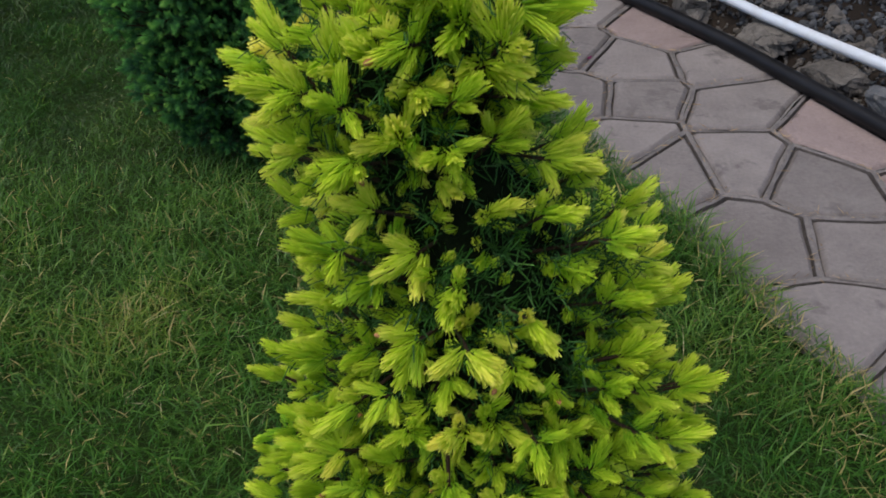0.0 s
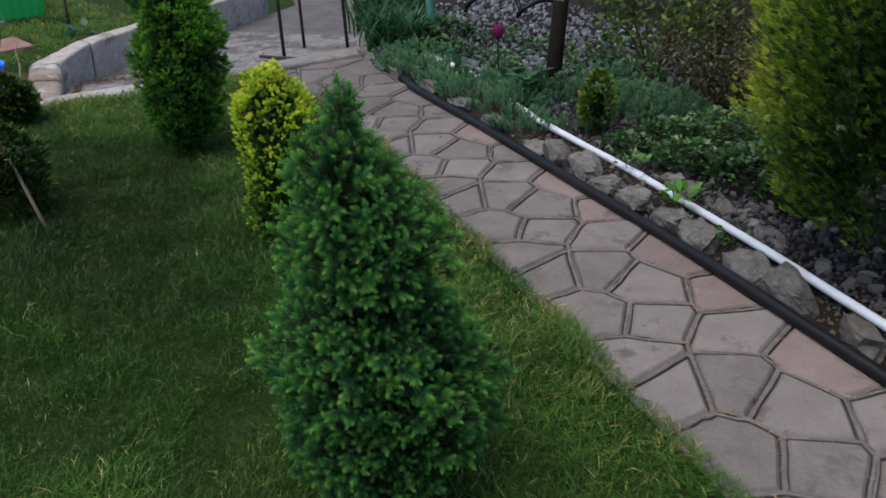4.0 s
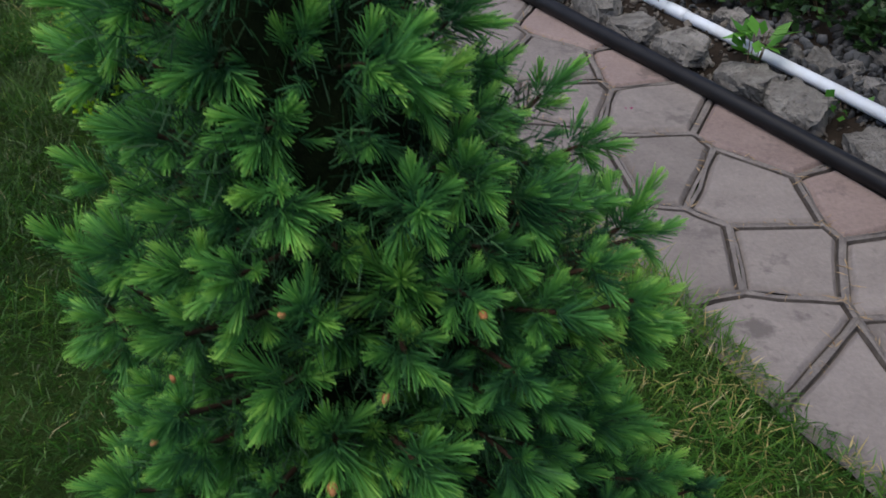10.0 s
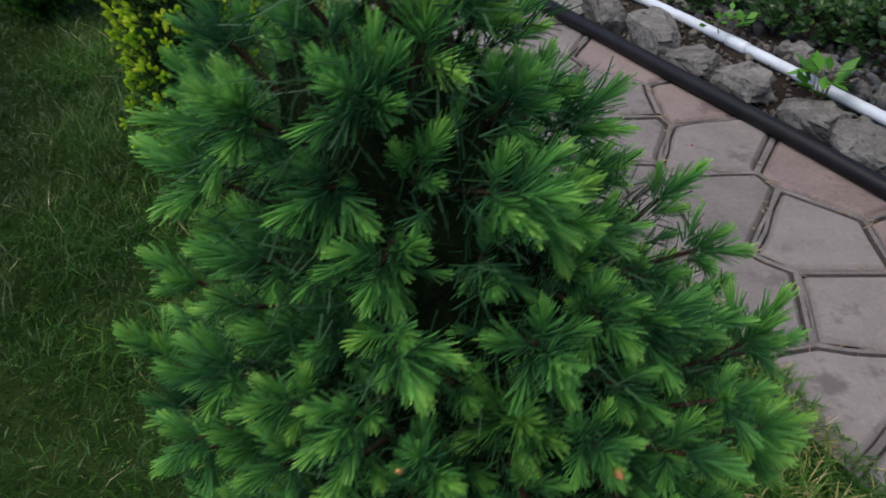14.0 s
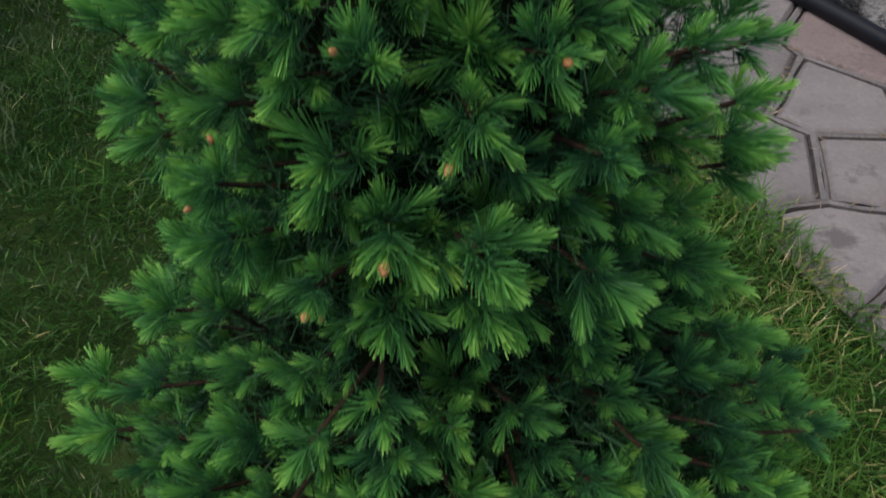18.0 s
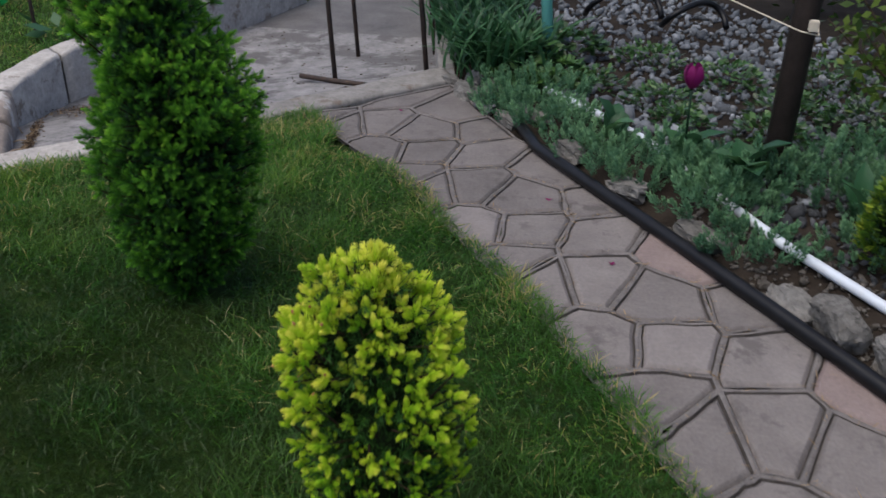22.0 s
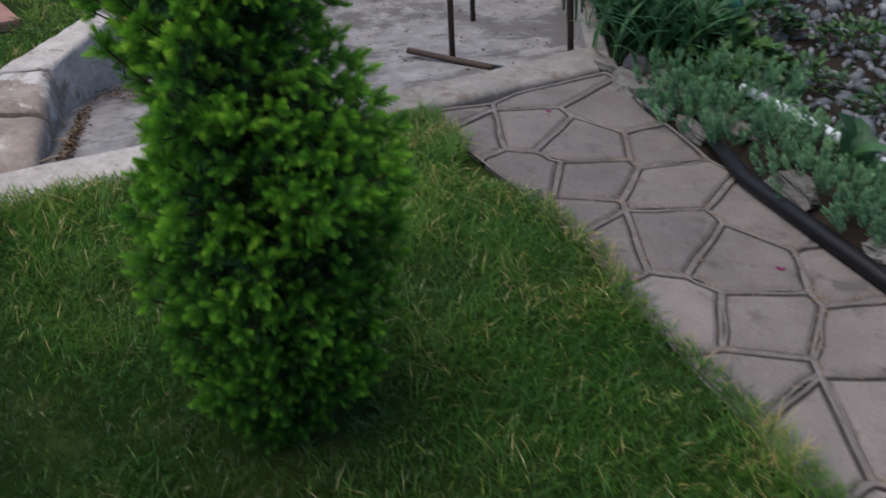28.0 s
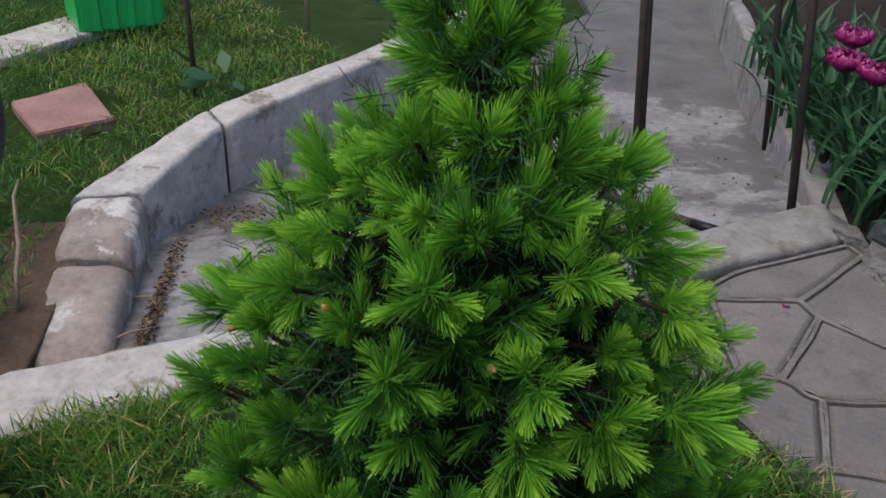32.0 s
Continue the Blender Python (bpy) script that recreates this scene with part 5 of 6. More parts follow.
bush("rose_bush", on_bed(4.6, 1.35), "loose green shrub behind the post", M_HEDGE, 800, (0.4, 0.3, 0.55), 223, 0.04, 12)
bush("rose_bush", on_bed(1.9, 2.3), "green shrub at the back of the bed", M_HEDGE, 1800, (0.6, 0.6, 0.9), 224, 0.05, 18)
for k, (u, w) in enumerate(((3.2, 2.6), (4.4, 2.4), (5.6, 2.9), (6.6, 2.5), (0.6, 2.6), (-0.6, 2.3))):
    bush("garden_shrub", on_bed(u, w), "tall green shrub closing the garden", M_HEDGE, 1500, (0.7, 0.6, 1.0), 230 + k, 0.055, 16)

# tulips
def tulip(at, label, leaves, seed, bloom=None, height=0.3, spread=0.1, leaf=0.2, width=0.04, name="tulip", blooms=1, frilled=False):
    rng = np.random.default_rng(seed)
    plant = thing(name, at, label, "flower", "tulips in the bed")
    for k in range(leaves):
        a = rng.uniform(0, 6.283)
        l, lean = leaf * rng.uniform(0.7, 1.15), rng.uniform(0.35, 1.0)
        bm = bmesh.new()
        rows = []
        o = np.array([rng.normal(0, spread * 0.35), rng.normal(0, spread * 0.35), 0])
        for s in np.linspace(0, 1, 6):
            h = l * (s - 0.42 * lean * s * s)
            r = l * lean * s * s * 0.75 + 0.01
            c = o + np.array([math.cos(a) * r, math.sin(a) * r, h])
            wd = width * (0.35 + 1.3 * s) * (1 - s) ** 0.6 * 1.2 + 0.001
            t = np.array([-math.sin(a), math.cos(a), 0]) * wd
            fold = np.array([-math.cos(a), -math.sin(a), 0.6]) * wd * 0.35
            rows.append([bm.verts.new(c - t + fold), bm.verts.new(c), bm.verts.new(c + t + fold)])
        for r0, r1 in zip(rows, rows[1:]):
            for j in range(2):
                bm.faces.new((r0[j], r0[j + 1], r1[j + 1], r1[j])).smooth = True
        lay = bm.verts.layers.float.new("age")
        tone = rng.uniform(0.3, 0.75)
        for v in bm.verts:
            v[lay] = tone
        part("leaf", bm, M_TULIPLEAF, plant)
    for b in range(blooms if bloom else 0):
        q = (bloom[0] + (rng.normal(0, 0.05) if b else 0), bloom[1] + (rng.normal(0, 0.05) if b else 0), bloom[2] + (rng.normal(0, 0.03) if b else 0))
        part("stem", tube([(q[0] * 0.3, q[1] * 0.3, 0), tuple(x * y for x, y in zip(q, (0.8, 0.8, 0.6))), q], 0.0035, 6), M_TULIPLEAF, plant)
        petal_mat = M_PINK if frilled else M_PLUM
        head = part("bloom", tube([(0, 0, -0.004), (0, 0, 0.003)], [0.004, 0.007], 8), M_TULIPLEAF, plant, "frilled magenta flower head" if frilled else "closed plum-purple flower head")
        petals = 16 if frilled else 6
        for k in range(petals):
            a = k * 2.4 if frilled else k * math.pi / 3
            rr = (0.036 * math.sqrt((k + 2) / petals)) if frilled else (0.021 if k % 2 else 0.018)
            bm = bmesh.new()
            lay = bm.verts.layers.float.new("age")
            rows = []
            for s in np.linspace(0, 1, 6):
                bul = rr * math.sin(math.pi * (0.12 + 0.62 * s)) * 1.05
                h = (0.038 if frilled else 0.052) * s
                hw = rr * 0.75 * math.sin(math.pi * (0.16 + 0.74 * s))
                row = []
                for t in ((-1, -0.6, -0.2, 0.2, 0.6, 1) if frilled else (-1, 0, 1)):
                    aa = a + t * hw / max(bul, 0.006) * 0.8
                    jag = (rng.normal(0, 0.0045) if frilled and s > 0.6 else 0)
                    out = bul + (rng.normal(0, 0.0035) + 0.006 * s if frilled and s > 0.5 else 0)
                    v = bm.verts.new((out * math.cos(aa), out * math.sin(aa), h + jag))
                    v[lay] = 0.2 + 0.35 * s + (0.45 if frilled and s > 0.95 else 0) + 0.04 * (k % 3)
                    row.append(v)
                rows.append(row)
            for r0, r1 in zip(rows, rows[1:]):
                for j in range(len(r0) - 1):
                    bm.faces.new((r0[j], r0[j + 1], r1[j + 1], r1[j])).smooth = True
            part("petal", bm, petal_mat, head)
        head.location = q
        head.scale = (1.25, 1.25, 1.2) if frilled else (1.35, 1.35, 1.3)
    return plant


tulip((-0.40, 4.32, 0.05), "single magenta tulip above broad grey-green leaves", 5, 301, (-0.02, -0.01, 0.245), spread=0.05, leaf=0.17)
tulip((-0.27, 4.18, 0.05), "broad tulip leaves beside the dark post", 6, 302, None, spread=0.06, leaf=0.22, width=0.055)
tulip((-0.62, 4.55, 0.05), "small tulip leaves with one yellow-green blade", 4, 303, None, spread=0.05, leaf=0.13)
tulip((0.02, 4.0, 0.05), "slender tulip leaves behind the young conifer", 4, 304, None, spread=0.06, leaf=0.18, width=0.03)
for k, (x, y, b) in enumerate(((-1.12, 5.32, (-0.15, 0.16, 0.25)), (-1.05, 5.24, (-0.15, 0.17, 0.25)), (-1.0, 5.45, (-0.12, 0.1, 0.27)), (-0.95, 5.2, None), (-1.16, 5.6, (-0.08, 0.1, 0.25)), (-1.1, 5.16, None), (-1.25, 5.85, None), (-1.2, 5.45, None), (-1.27, 5.68, None), (-1.34, 6.15, None), (-1.12, 5.85, None), (-1.08, 6.15, None))):
    tulip((x, y, 0.0), "clump of long narrow leaves with frilled pink double tulips" if b else "clump of long narrow dark green leaves", 44, 310 + k, b, spread=0.18, leaf=0.28, width=0.0095, frilled=True)
leafy("strawberry_plant", (-0.92, 5.2, 0.02), "strawberry plant with broad green leaves at the path end", "plant", M_LEAF, 60, (0.12, 0.1), 0.14, 0.05, 0.045, 330, 0.3, "", 10, 3)
leafy("strawberry_plant", (-0.8, 5.5, 0.02), "low green leaves behind the turquoise post", "plant", M_LEAF, 90, (0.18, 0.15), 0.1, 0.045, 0.035, 331, 0.3, "", 10, 3)

rng = np.random.default_rng(87)
for k, (x, y, l, wd, h, a) in enumerate(((-1.0, 4.96, 0.1, 0.045, 0.028, -0.95), (-0.9, 4.79, 0.06, 0.035, 0.022, -0.8), (-1.12, 5.1, 0.05, 0.03, 0.02, -0.6))):
    rock = part("edging_rock", rubble(rng, (l, wd, h)), M_SLATE if k else M_ROCK)
    rock.location = (x, y, 0.008)
    rock.rotation_euler = (0.05, 0.08, a)
    tagged(rock, "flat dark edging stone at the path end", "rock", "edging rocks")
for k, (x, y, l, wd, h, a) in enumerate(((-1.13, 4.93, 0.085, 0.045, 0.024, -0.75), (-1.045, 4.80, 0.05, 0.03, 0.02, -0.85), (-0.955, 4.70, 0.06, 0.03, 0.024, -0.8), (-1.2, 5.06, 0.045, 0.028, 0.018, -0.6))):
    rock = part("edging_rock", rubble(rng, (l, wd, h)), M_SLATE if k == 1 else M_ROCK)
    rock.location = (x, y, 0.006)
    rock.rotation_euler = (0.04, 0.05, a)
    tagged(rock, "low grey-brown stone against the path end", "rock", "edging rocks")
for k, (x, y, sx, n) in enumerate(((-0.99, 4.84, 0.09, 42), (-0.92, 4.92, 0.1, 46), (-1.04, 4.97, 0.07, 30))):
    sedum((x, y, 0.0), (sx, sx * 0.8), 0.05, n, 140 + k, "blue-green sedum tuft among the stones at the path end")
for k, (x, y) in enumerate(((-1.08, 5.22), (-1.0, 5.14), (-1.16, 5.34), (-0.94, 5.3))):
    tulip((x, y, 0.0), "clump of long narrow dark green leaves", 34, 360 + k, None, spread=0.12, leaf=0.24, width=0.0095)
for k, (x, y) in enumerate(((-0.86, 4.98), (-0.78, 5.12), (-0.93, 5.1))):
    leafy("strawberry_plant", (x, y, 0.0), "strawberry plant with broad green leaves at the path end", "plant", M_LEAF, 46, (0.1, 0.09), 0.1, 0.05, 0.045, 370 + k, 0.3, "", 8, 3)

# ---------------------------------------------------------------- posts in the bed
post = thing("garden_post", (-0.17, 4.23, 0.0), "dark brown painted steel post with wire and clamp", "post")
part("shaft", tube([(0, 0, -0.1), (0.045, 0.24, 1.0), (0.09, 0.46, 1.9)], 0.036, 12), M_WOODPOST, post)
part("clamp", block([(0.0, -0.03), (0.024, -0.03), (0.024, -0.015), (0.0, -0.015)], 0.5, 0.53, 0.003), M_TWINE, post, "pale plastic clamp")
part("wire", tube([(-0.9, 0.7, 0.72), (-0.4, 0.35, 0.58), (-0.02, -0.025, 0.50), (0.03, -0.02, 0.49), (0.035, 0.02, 0.5)], 0.002, 5), M_TWINE, post, "thin pale wire")
tq = thing("turquoise_post", (-0.834, 5.234, 0.0), "turquoise painted pipe post at the path end", "post")
part("shaft", tube([(0, 0, -0.1), (-0.2, 0.4, 1.6)], 0.022, 12), M_TURQ, tq)
part("arm", tube([(0.01, 0.0, 0.34), (-0.02, 0.01, 0.3), (-0.05, 0.0, 0.33)], 0.006, 6), M_WHITE, tq, "white plastic hook")

# old tyre rings in the far bed
for k, (x, y, r) in enumerate(((-0.55, 5.85, 0.17), (-0.25, 5.75, 0.14))):
    t = thing("bent_hose", (x, y, 0.06), "dark bent garden hose loop on the gravel", "hose", "hose loops")
    part("loop", tube([(r * math.cos(a), 0.08 * math.sin(2 * a), 0.02 + r * 0.8 * abs(math.sin(a))) for a in np.linspace(0.1, 3.0, 14)], 0.014, 8), M_BLACK, t)

# ---------------------------------------------------------------- the sunken concrete yard
M_FARSLAB = mineral("darker_concrete", (0.045, 0.042, 0.041), (0.085, 0.08, 0.078), (0.135, 0.128, 0.125), 6.0, 0.8, 90, 0.4)

def yard_z(x, y):
    """The slab falls away from the kerb at the path's end."""
    return -0.005 - 0.175 * np.clip(((y - 3.87) - (x + 2.47) * 0.94) / 1.37, 0, 1.0)


def on_yard(x, y):
    return in_patio(x, y) & (((y - 3.87) - (x + 2.47) * 0.94) / 1.37 > 0.05) & (y < 6.23)


sheet("yard_slab", -3.0, -1.1, 3.8, 6.25, 0.04, lambda x, y: yard_z(x, y) + swell(x, y, 0.003, 9.0), M_CONCRETE, on_yard, label="weathered pale concrete yard slab", category="floor")
far_yard = part("yard_slab", block([(-1.44, 6.205), (-1.9, 9.6), (-2.2, 13.0), (-4.5, 13.0), (-2.2, 7.2), (-2.48, 6.205)], -0.3, -0.182, 0.004), M_FARSLAB)
tagged(far_yard, "darker concrete slab further up the yard", "floor", kind="structure")


def kerb(name, inner, outer, z0, z1, label, seed):
    """A worn concrete kerb: a round-shouldered section swept between two plan lines."""
    n = len(inner)
    zs = list(z1) if hasattr(z1, "__len__") else [z1] * (2 * n)
    zi, zo = zs[:n], zs[n:][::-1]
    worn = seed in (5, 6)
    steps, shoulder = 26, (0.035 if worn else 0.016)
    grid = []
    for s in np.linspace(0, n - 1, steps):
        k = np.arange(n)
        a = np.array([np.interp(s, k, [p[q] for p in outer]) for q in (0, 1)] + [np.interp(s, k, zo)])
        b = np.array([np.interp(s, k, [p[q] for p in inner]) for q in (0, 1)] + [np.interp(s, k, zi)])
        end = min(s, n - 1 - s) * np.linalg.norm(np.array(inner[-1]) - np.array(inner[0])) / (n - 1)
        sink = (0.012 if worn else 0.006) * math.exp(-end / 0.012)
        row = [np.array([a[0], a[1], z0])]
        width = np.linalg.norm(b[:2] - a[:2])
        e = min(0.45, shoulder / width)
        cuts = [e * (1 - math.cos(q)) for q in np.linspace(0, math.pi / 2, 5)] + list(np.linspace(e, 1 - e, 8)[1:-1]) + [1 - e * (1 - math.cos(q)) for q in np.linspace(math.pi / 2, 0, 5)]
        for f in cuts:
            g = min(f, 1 - f) / e
            drop = shoulder * (1 - math.sqrt(max(0.0, 1 - (1 - g) ** 2))) if g < 1 else 0.0
            p = a * (1 - f) + b * f
            p[2] -= drop + sink
            row.append(p)
        row.append(np.array([b[0], b[1], z0]))
        grid.append(row)
    bm = bmesh.new()
    vs = []
    for row in grid:
        out = []
        for m, p in enumerate(row):
            q = Vector(p)
            if 0 < m < len(row) - 1:
                v = q * 9 + Vector((seed * 3.1, 0, 0))
                w = q * 34 + Vector((seed, 5, 0))
                q = q + (0.006 if worn else 0.003) * noise.noise_vector(v) + 0.003 * noise.noise_vector(w)
            out.append(bm.verts.new(q))
        vs.append(out)
    for r0, r1 in zip(vs, vs[1:]):
        for m in range(len(r0) - 1):
            bm.faces.new((r0[m], r0[m + 1], r1[m + 1], r1[m])).smooth = True
    bm.faces.new(vs[0][::-1])
    bm.faces.new(vs[-1])
    bmesh.ops.recalc_face_normals(bm, faces=bm.faces)
    return tagged(part(name, bm, M_KERB_STAINED if worn else M_WALLKERB if seed in (2, 3, 4) else M_KERB), label, "kerb", "yard kerbs", "structure")


kerb("kerb", [(-2.60, 3.98), (-1.95, 4.56)], [(-2.52, 3.83), (-1.90, 4.43)], -0.2, [0.004, 0.008, 0.006, 0.0], "low pale concrete kerb along the lawn", 1)
kerb("kerb", [(-1.938, 4.55), (-1.262, 5.225)], [(-1.895, 4.435), (-1.19, 5.08)], -0.2, [0.008, 0.012, 0.01, 0.006], "low pale concrete kerb at the path end", 2)
kerb("kerb", [(-1.285, 5.22), (-1.60, 6.95)], [(-1.2, 5.13), (-1.535, 6.95)], -0.3, [0.012, 0.02, 0.02, 0.012], "concrete kerb wall beside the tulips", 3)
kerb("kerb", [(-1.605, 6.96), (-2.05, 9.5)], [(-1.54, 6.96), (-1.95, 9.5)], -0.4, 0.02, "far concrete kerb wall", 4)
kerb("kerb", [(-2.46, 4.09), (-2.60, 4.36)], [(-2.625, 4.02), (-2.745, 4.30)], -0.2, [-0.012, 0.004, 0.004, -0.02], "broken brown-stained kerb block", 5)
kerb("kerb", [(-2.605, 4.37), (-2.735, 4.595)], [(-2.75, 4.31), (-2.865, 4.505)], -0.2, [0.015, 0.02, 0.02, 0.012], "worn kerb block with a diagonal crack", 6)
kerb("kerb", [(-2.739, 4.602), (-2.765, 4.98)], [(-2.87, 4.515), (-2.865, 5.06)], -0.2, [0.02, 0.028, 0.028, 0.02], "short concrete kerb beside the grass", 7)
kerb("kerb", [(-2.763, 4.99), (-2.64, 5.48), (-2.52, 5.95), (-2.3, 6.8)], [(-2.863, 5.07), (-2.72, 5.53), (-2.60, 6.0), (-2.4, 6.85)], -0.25, 0.028, "long concrete kerb bordering the yard", 8)

M_BROWNSOIL = mineral("bare_brown_soil", (0.035, 0.024, 0.016), (0.075, 0.052, 0.036), (0.12, 0.088, 0.064), 16.0, 0.95, 120, 1.0, gloss=0.08)
bare = block([(-2.55, 4.0), (-2.69, 4.31), (-2.80, 4.47), (-2.93, 4.4), (-2.88, 4.16), (-2.70, 3.9)], -0.08, -0.006, 0.002, 3, 0.004, 31)
tagged(part("bare_soil", bare, M_BROWNSOIL), "bare brown soil beside the broken kerb", "ground", kind="structure")

# litter in the yard's corner
rng = np.random.default_rng(41)
n = 1500
t = rng.random(n)
lx = np.where(t < 0.7, -2.41 - 0.28 * rng.random(n), -2.75 + 0.25 * rng.random(n)) + np.abs(rng.normal(0, 0.06, n)) - 0.01
ly = np.where(t < 0.7, 4.08 + 0.55 * (-2.41 - lx) / 0.28, 4.72 + rng.random(n) * 0.15) + np.abs(rng.normal(0, 0.03, n))
base = np.stack([lx, ly, yard_z(lx, ly) + 0.004 + 0.01 * rng.random(n)], 1)
way = unit(np.stack([rng.normal(size=n), rng.normal(size=n), rng.normal(0, 0.2, n)], 1))
c, f = leaf_set(base, way, across(way, rng), rng.uniform(0.004, 0.02, n), rng.uniform(0.002, 0.007, n))
litter = part("leaf_litter", raw_mesh("leaf_litter", c, f, False, {"age": np.repeat(rng.random(n) ** 1.8, 4)}), M_LITTER)
tagged(litter, "dry leaves and twigs swept along the kerb", "litter", kind="stuff")
for k, (x, y, l, a) in enumerate(((-2.52, 4.16, 0.1, 0.9), (-2.56, 4.24, 0.08, 1.9), (-2.6, 4.33, 0.07, 0.4), (-2.5, 4.12, 0.12, 0.6), (-2.64, 4.47, 0.05, 2.4))):
    twig = part("twig", tube([(0, 0, 0), (l * 0.5 * math.cos(a), l * 0.5 * math.sin(a), 0.008), (l * math.cos(a), l * math.sin(a), 0.004)], [0.0032, 0.0026, 0.0018], 6), M_STICK)
    twig.location = (x, y, float(yard_z(x, y)) + 0.008)
    tagged(twig, "dry brown twig lying by the kerb", "twig", "twigs in the yard corner")
n = 260
rngx = rng.uniform(-2.4, -1.35, n)
rngy = rng.uniform(4.6, 6.2, n)
base = np.stack([rngx, rngy, yard_z(rngx, rngy) + 0.003], 1)
way = unit(np.stack([rng.normal(size=n), rng.normal(size=n), rng.normal(0, 0.1, n)], 1))
c, f = leaf_set(base, way, across(way, rng), rng.uniform(0.004, 0.02, n), rng.uniform(0.003, 0.007, n))
litter2 = part("leaf_litter", raw_mesh("leaf_litter", c, f, False, {"age": np.repeat(rng.random(n) * 0.4, 4)}), M_LITTER)
tagged(litter2, "dark crumbs scattered on the yard concrete", "litter", kind="stuff")

# steel frame legs in the yard
for k, (x, y, h) in enumerate(((-1.70, 5.187, 1.2), (-1.758, 5.817, 1.2), (-1.325, 5.196, 1.2), (-1.386, 5.782, 1.2))):
    leg = thing("trellis_post", (x, y, float(yard_z(x, y))), "thin rusty steel post standing in the yard", "post", "rusty trellis posts")
    part("shaft", tube([(0.006, -0.012, -0.05), (-0.135 * h, 0.26 * h, h)], 0.0105, 8), M_STEEL, leg)
rod = thing("foot_bar", (-1.695, 5.165, float(yard_z(-1.695, 5.165)) + 0.012), "rusty steel foot bar lying on the concrete", "bar")
part("bar", tube([(-0.17, 0.08, -0.016), (0, 0.0, 0.0), (0.16, -0.1, 0.028)], 0.0105, 8), M_STEEL, rod)
part("end_cap", tube([(0.15, -0.094, 0.026), (0.205, -0.128, 0.036)], 0.0125, 8), M_BLACK, rod, "black plastic end")

# ---------------------------------------------------------------- beyond the yard
tile = thing("paving_tile", (-3.22, 4.92, 0.008), "broken reddish paving tile lying in grass", "tile")
part("tile_piece", block([(-0.15, -0.03), (0.06, -0.17), (0.17, -0.01), (-0.07, 0.18)], -0.02, 0.012, 0.004, 2, 0.004, 9), M_BRICKRED, tile)
tile2 = thing("paving_tile", (-3.62, 5.35, 0.01), "pale concrete tile beside the green crate", "tile")
part("tile_piece", block([(-0.2, -0.25), (0.0, -0.2), (0.1, 0.3), (-0.12, 0.3)], -0.02, 0.01, 0.004), M_KERB, tile2)
crate = thing("plastic_crate", (-3.49, 5.55, 0.0), "green plastic box standing in the grass", "box")
part("body", block([(-0.09, -0.11), (0.09, 0.11), (-0.10, 0.27), (-0.28, 0.05)], 0.012, 0.3, 0.012), M_CRATE, crate)
part("rim", block([(-0.095, -0.128), (0.108, 0.115), (-0.105, 0.29), (-0.302, 0.05)], 0.28, 0.305, 0.006), M_CRATE, crate, "moulded green rim")
for f in (0.2, 0.4, 0.6, 0.8):
    bx, by = -0.09 + 0.18 * f, -0.11 + 0.22 * f
    part("rib", block([(bx - 0.0045, by - 0.0095), (bx + 0.012, by + 0.0055), (bx + 0.0005, by + 0.013), (bx - 0.016, by - 0.002)], 0.02, 0.275, 0.002), M_CRATE, crate)
for k, (x, y, h, m) in enumerate(((-2.99, 5.2, 0.6, M_STEEL), (-2.98, 5.9, 0.5, M_STICK))):
    s = thing("stake", (x, y, 0), "thin rusty stake in the grass" if k == 0 else "dry stick standing in the grass", "stake", "garden stakes")
    part("shaft", tube([(0, 0, -0.05), (-0.12 * h - 0.03, 0.26 * h, h)], 0.008, 7), m, s)
stick = thing("stake", (-2.72, 4.22, 0.0), "dry bent branch leaning by the kerb", "stake", "garden stakes")
part("shaft", tube([(0.03, -0.07, 0.0), (0.012, -0.04, 0.05), (0.004, -0.01, 0.1), (-0.03, 0.035, 0.17), (-0.024, 0.05, 0.2)], [0.005, 0.004, 0.005, 0.0035, 0.002], 6), M_STICK, stick)
tied = thing("stake", (-1.78, 2.72, 0.0), "wooden stake tied with twine beside a juniper", "stake", "garden stakes")
part("shaft", tube([(0.03, -0.02, -0.03), (-0.1, 0.05, 0.2), (-0.26, 0.14, 0.5)], [0.007, 0.006, 0.005], 7), M_STICK, tied)
part("twine", tube([(-0.1 + 0.013 * math.cos(a) - 0.01 * a / 6, 0.05 + 0.013 * math.sin(a), 0.2 + 0.004 * a) for a in np.linspace(0, 9, 20)] + [(-0.2, 0.08, 0.2)], 0.0018, 5), M_TWINE, tied, "pale loose twine")
leafy("broadleaf_plant", (-2.93, 5.28, 0.0), "broad grey-green leaf at the stake's foot", "plant", M_TULIPLEAF, 6, (0.06, 0.05), 0.07, 0.12, 0.05, 350, 0.4)

bucket = thing("bucket", (-2.755, 3.99, -0.012), "blue plastic bucket beside the kerb", "bucket")
bm = bmesh.new()
prof = [(0.0, 0.0), (0.062, 0.0), (0.068, 0.01), (0.085, 0.16), (0.092, 0.165), (0.092, 0.18), (0.086, 0.18), (0.082, 0.165), (0.064, 0.012), (0.0, 0.01)]
rings = [[bm.verts.new((r * math.cos(a), r * math.sin(a), z)) for a in np.linspace(0, 2 * math.pi, 29)[:-1]] if r > 0 else [bm.verts.new((0, 0, z))] for r, z in prof]
for r0, r1 in zip(rings, rings[1:]):
    for k in range(28):
        if len(r0) == 1:
            bm.faces.new((r0[0], r1[k], r1[(k + 1) % 28])).smooth = True
        elif len(r1) == 1:
            bm.faces.new((r0[k], r1[0], r0[(k + 1) % 28])).smooth = True
        else:
            bm.faces.new((r0[k], r1[k], r1[(k + 1) % 28], r0[(k + 1) % 28])).smooth = True
bmesh.ops.recalc_face_normals(bm, faces=bm.faces)
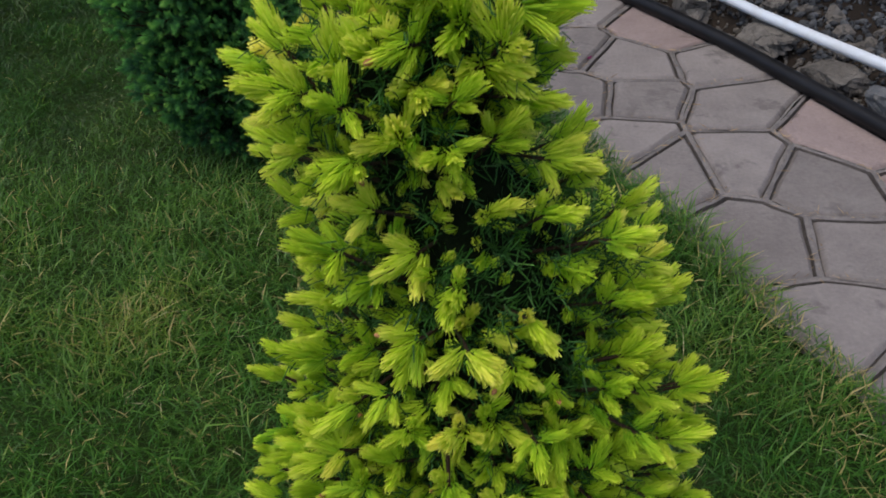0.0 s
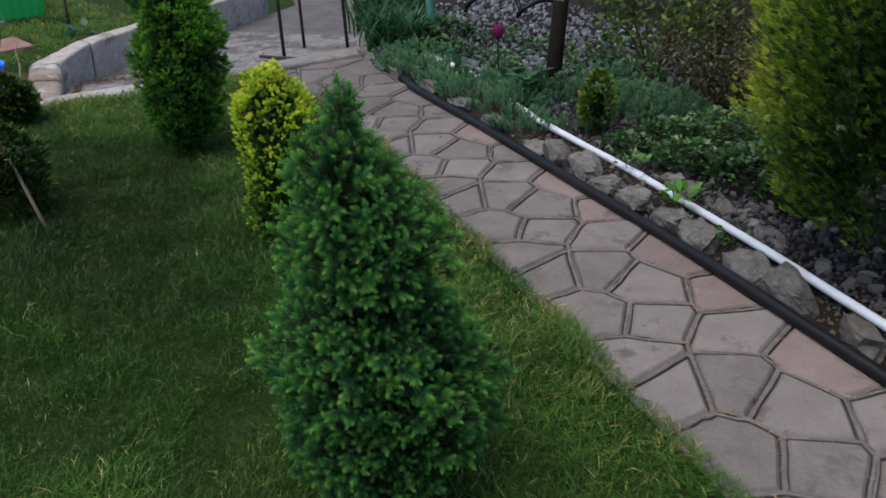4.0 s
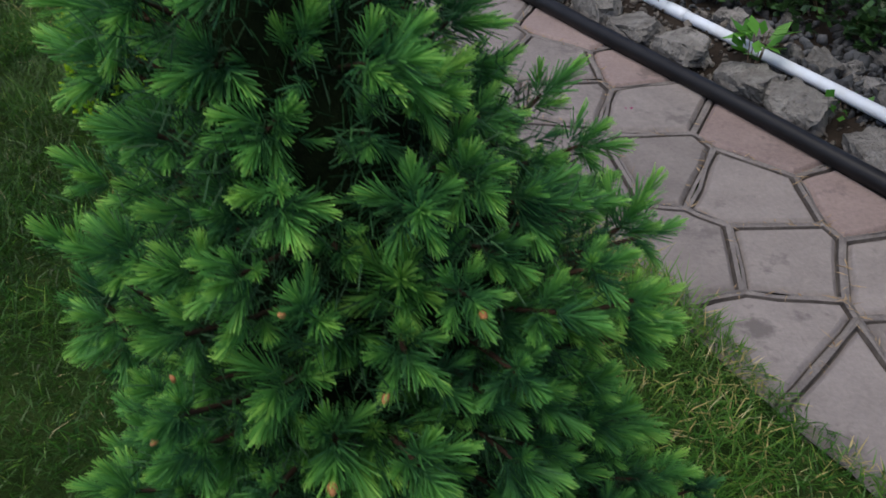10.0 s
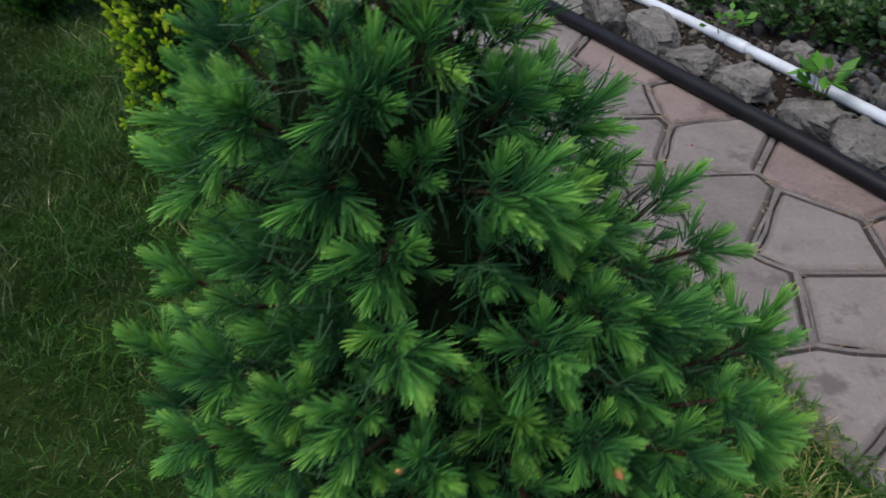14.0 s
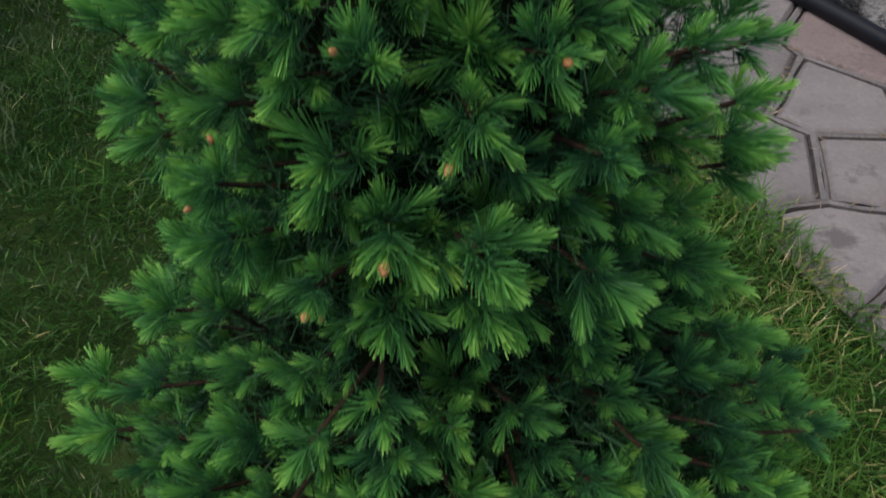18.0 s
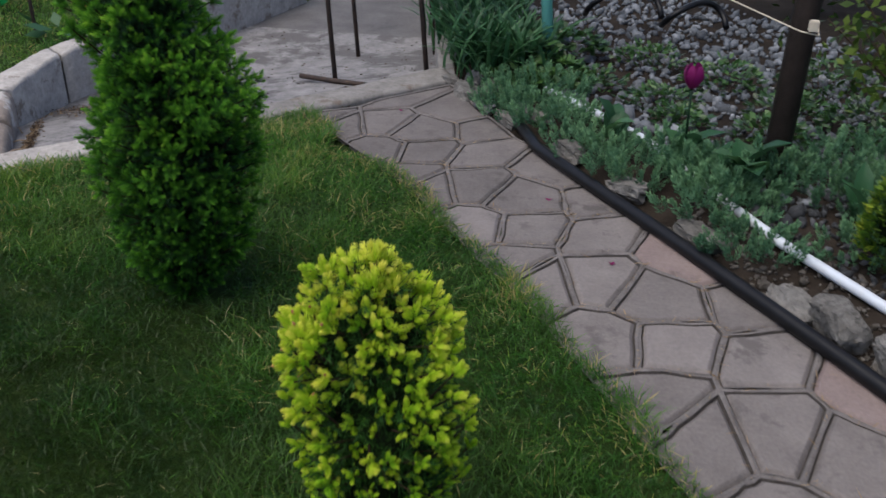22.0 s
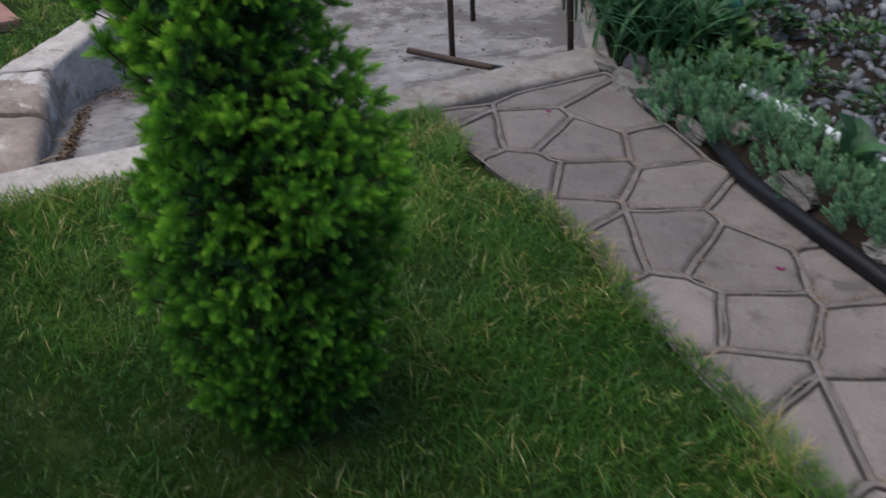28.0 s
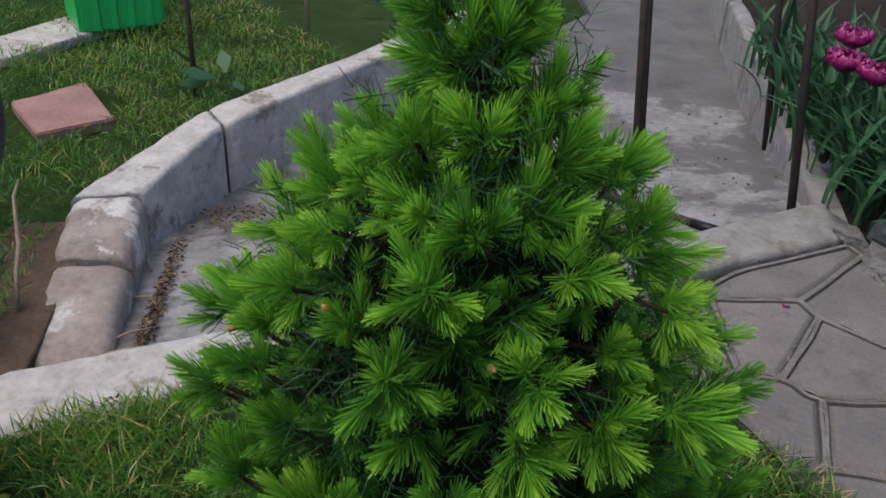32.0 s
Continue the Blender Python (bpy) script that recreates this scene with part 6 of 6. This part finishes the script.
part("body", bm, M_BLUE, bucket)

wheel = thing("bicycle_wheel", (-3.02, 4.22, 0.27), "bicycle wheel with black tyre and pale blue rim", "wheel")


def hoop(r, thick, flat=1.0, seg=48, sides=10):
    bm = bmesh.new()
    rings = []
    for a in np.linspace(0, 2 * math.pi, seg + 1)[:-1]:
        rings.append([bm.verts.new(((r + thick * math.cos(q)) * math.cos(a), thick * flat * math.sin(q), (r + thick * math.cos(q)) * math.sin(a))) for q in np.linspace(0, 2 * math.pi, sides + 1)[:-1]])
    for i in range(seg):
        for k in range(sides):
            bm.faces.new((rings[i][k], rings[i][(k + 1) % sides], rings[(i + 1) % seg][(k + 1) % sides], rings[(i + 1) % seg][k])).smooth = True
    return bm


part("tyre", hoop(0.235, 0.022), M_RUBBER, wheel)
part("rim", hoop(0.203, 0.015, 1.0), M_RIM, wheel, "pale blue metal rim")
for k in range(14):
    a = k * 2 * math.pi / 14
    part("spoke", tube([(0.015 * math.cos(a + 0.9), 0.012 * (-1) ** k, 0.015 * math.sin(a + 0.9)), (0.2 * math.cos(a), 0, 0.2 * math.sin(a))], 0.0013, 4), M_RIM, wheel)
part("hub", tube([(0, -0.03, 0), (0, 0.03, 0)], 0.016, 10), M_STEEL, wheel)
wheel.rotation_euler = (radians(-8), 0, radians(75))
spade = part("flat_slab", block([(-2.94, 4.2), (-2.80, 4.07), (-2.765, 4.12), (-2.79, 4.2), (-2.87, 4.31)], -0.03, 0.014, 0.005, 2, 0.005, 12), M_GRAVEL)
tagged(spade, "flat grey stone slab behind the bucket", "slab")

# a dark tray on the far grass
tray = thing("seed_tray", (-2.72, 6.2, 0.03), "dark blue-grey plastic tray at the yard's edge", "tray")
part("body", block([(-0.25, 0.05), (0.12, -0.1), (0.2, 0.12), (-0.17, 0.27)], 0.0, 0.08, 0.01), plastic("slate_plastic", (0.05, 0.07, 0.09), 0.5), tray)

# garden closing all round
for k, (x, y) in enumerate(((-4.6, 7.2), (-5.6, 5.6), (-5.9, 3.8), (-5.8, 2.0), (-3.2, 9.2), (0.6, 8.8), (-1.0, 9.5), (2.4, 7.4))):
    bush("garden_shrub", (x, y, 0), "tall green shrub at the garden's edge", M_HEDGE, 1300, (0.9, 0.8, 1.4), 250 + k, 0.07, 14)
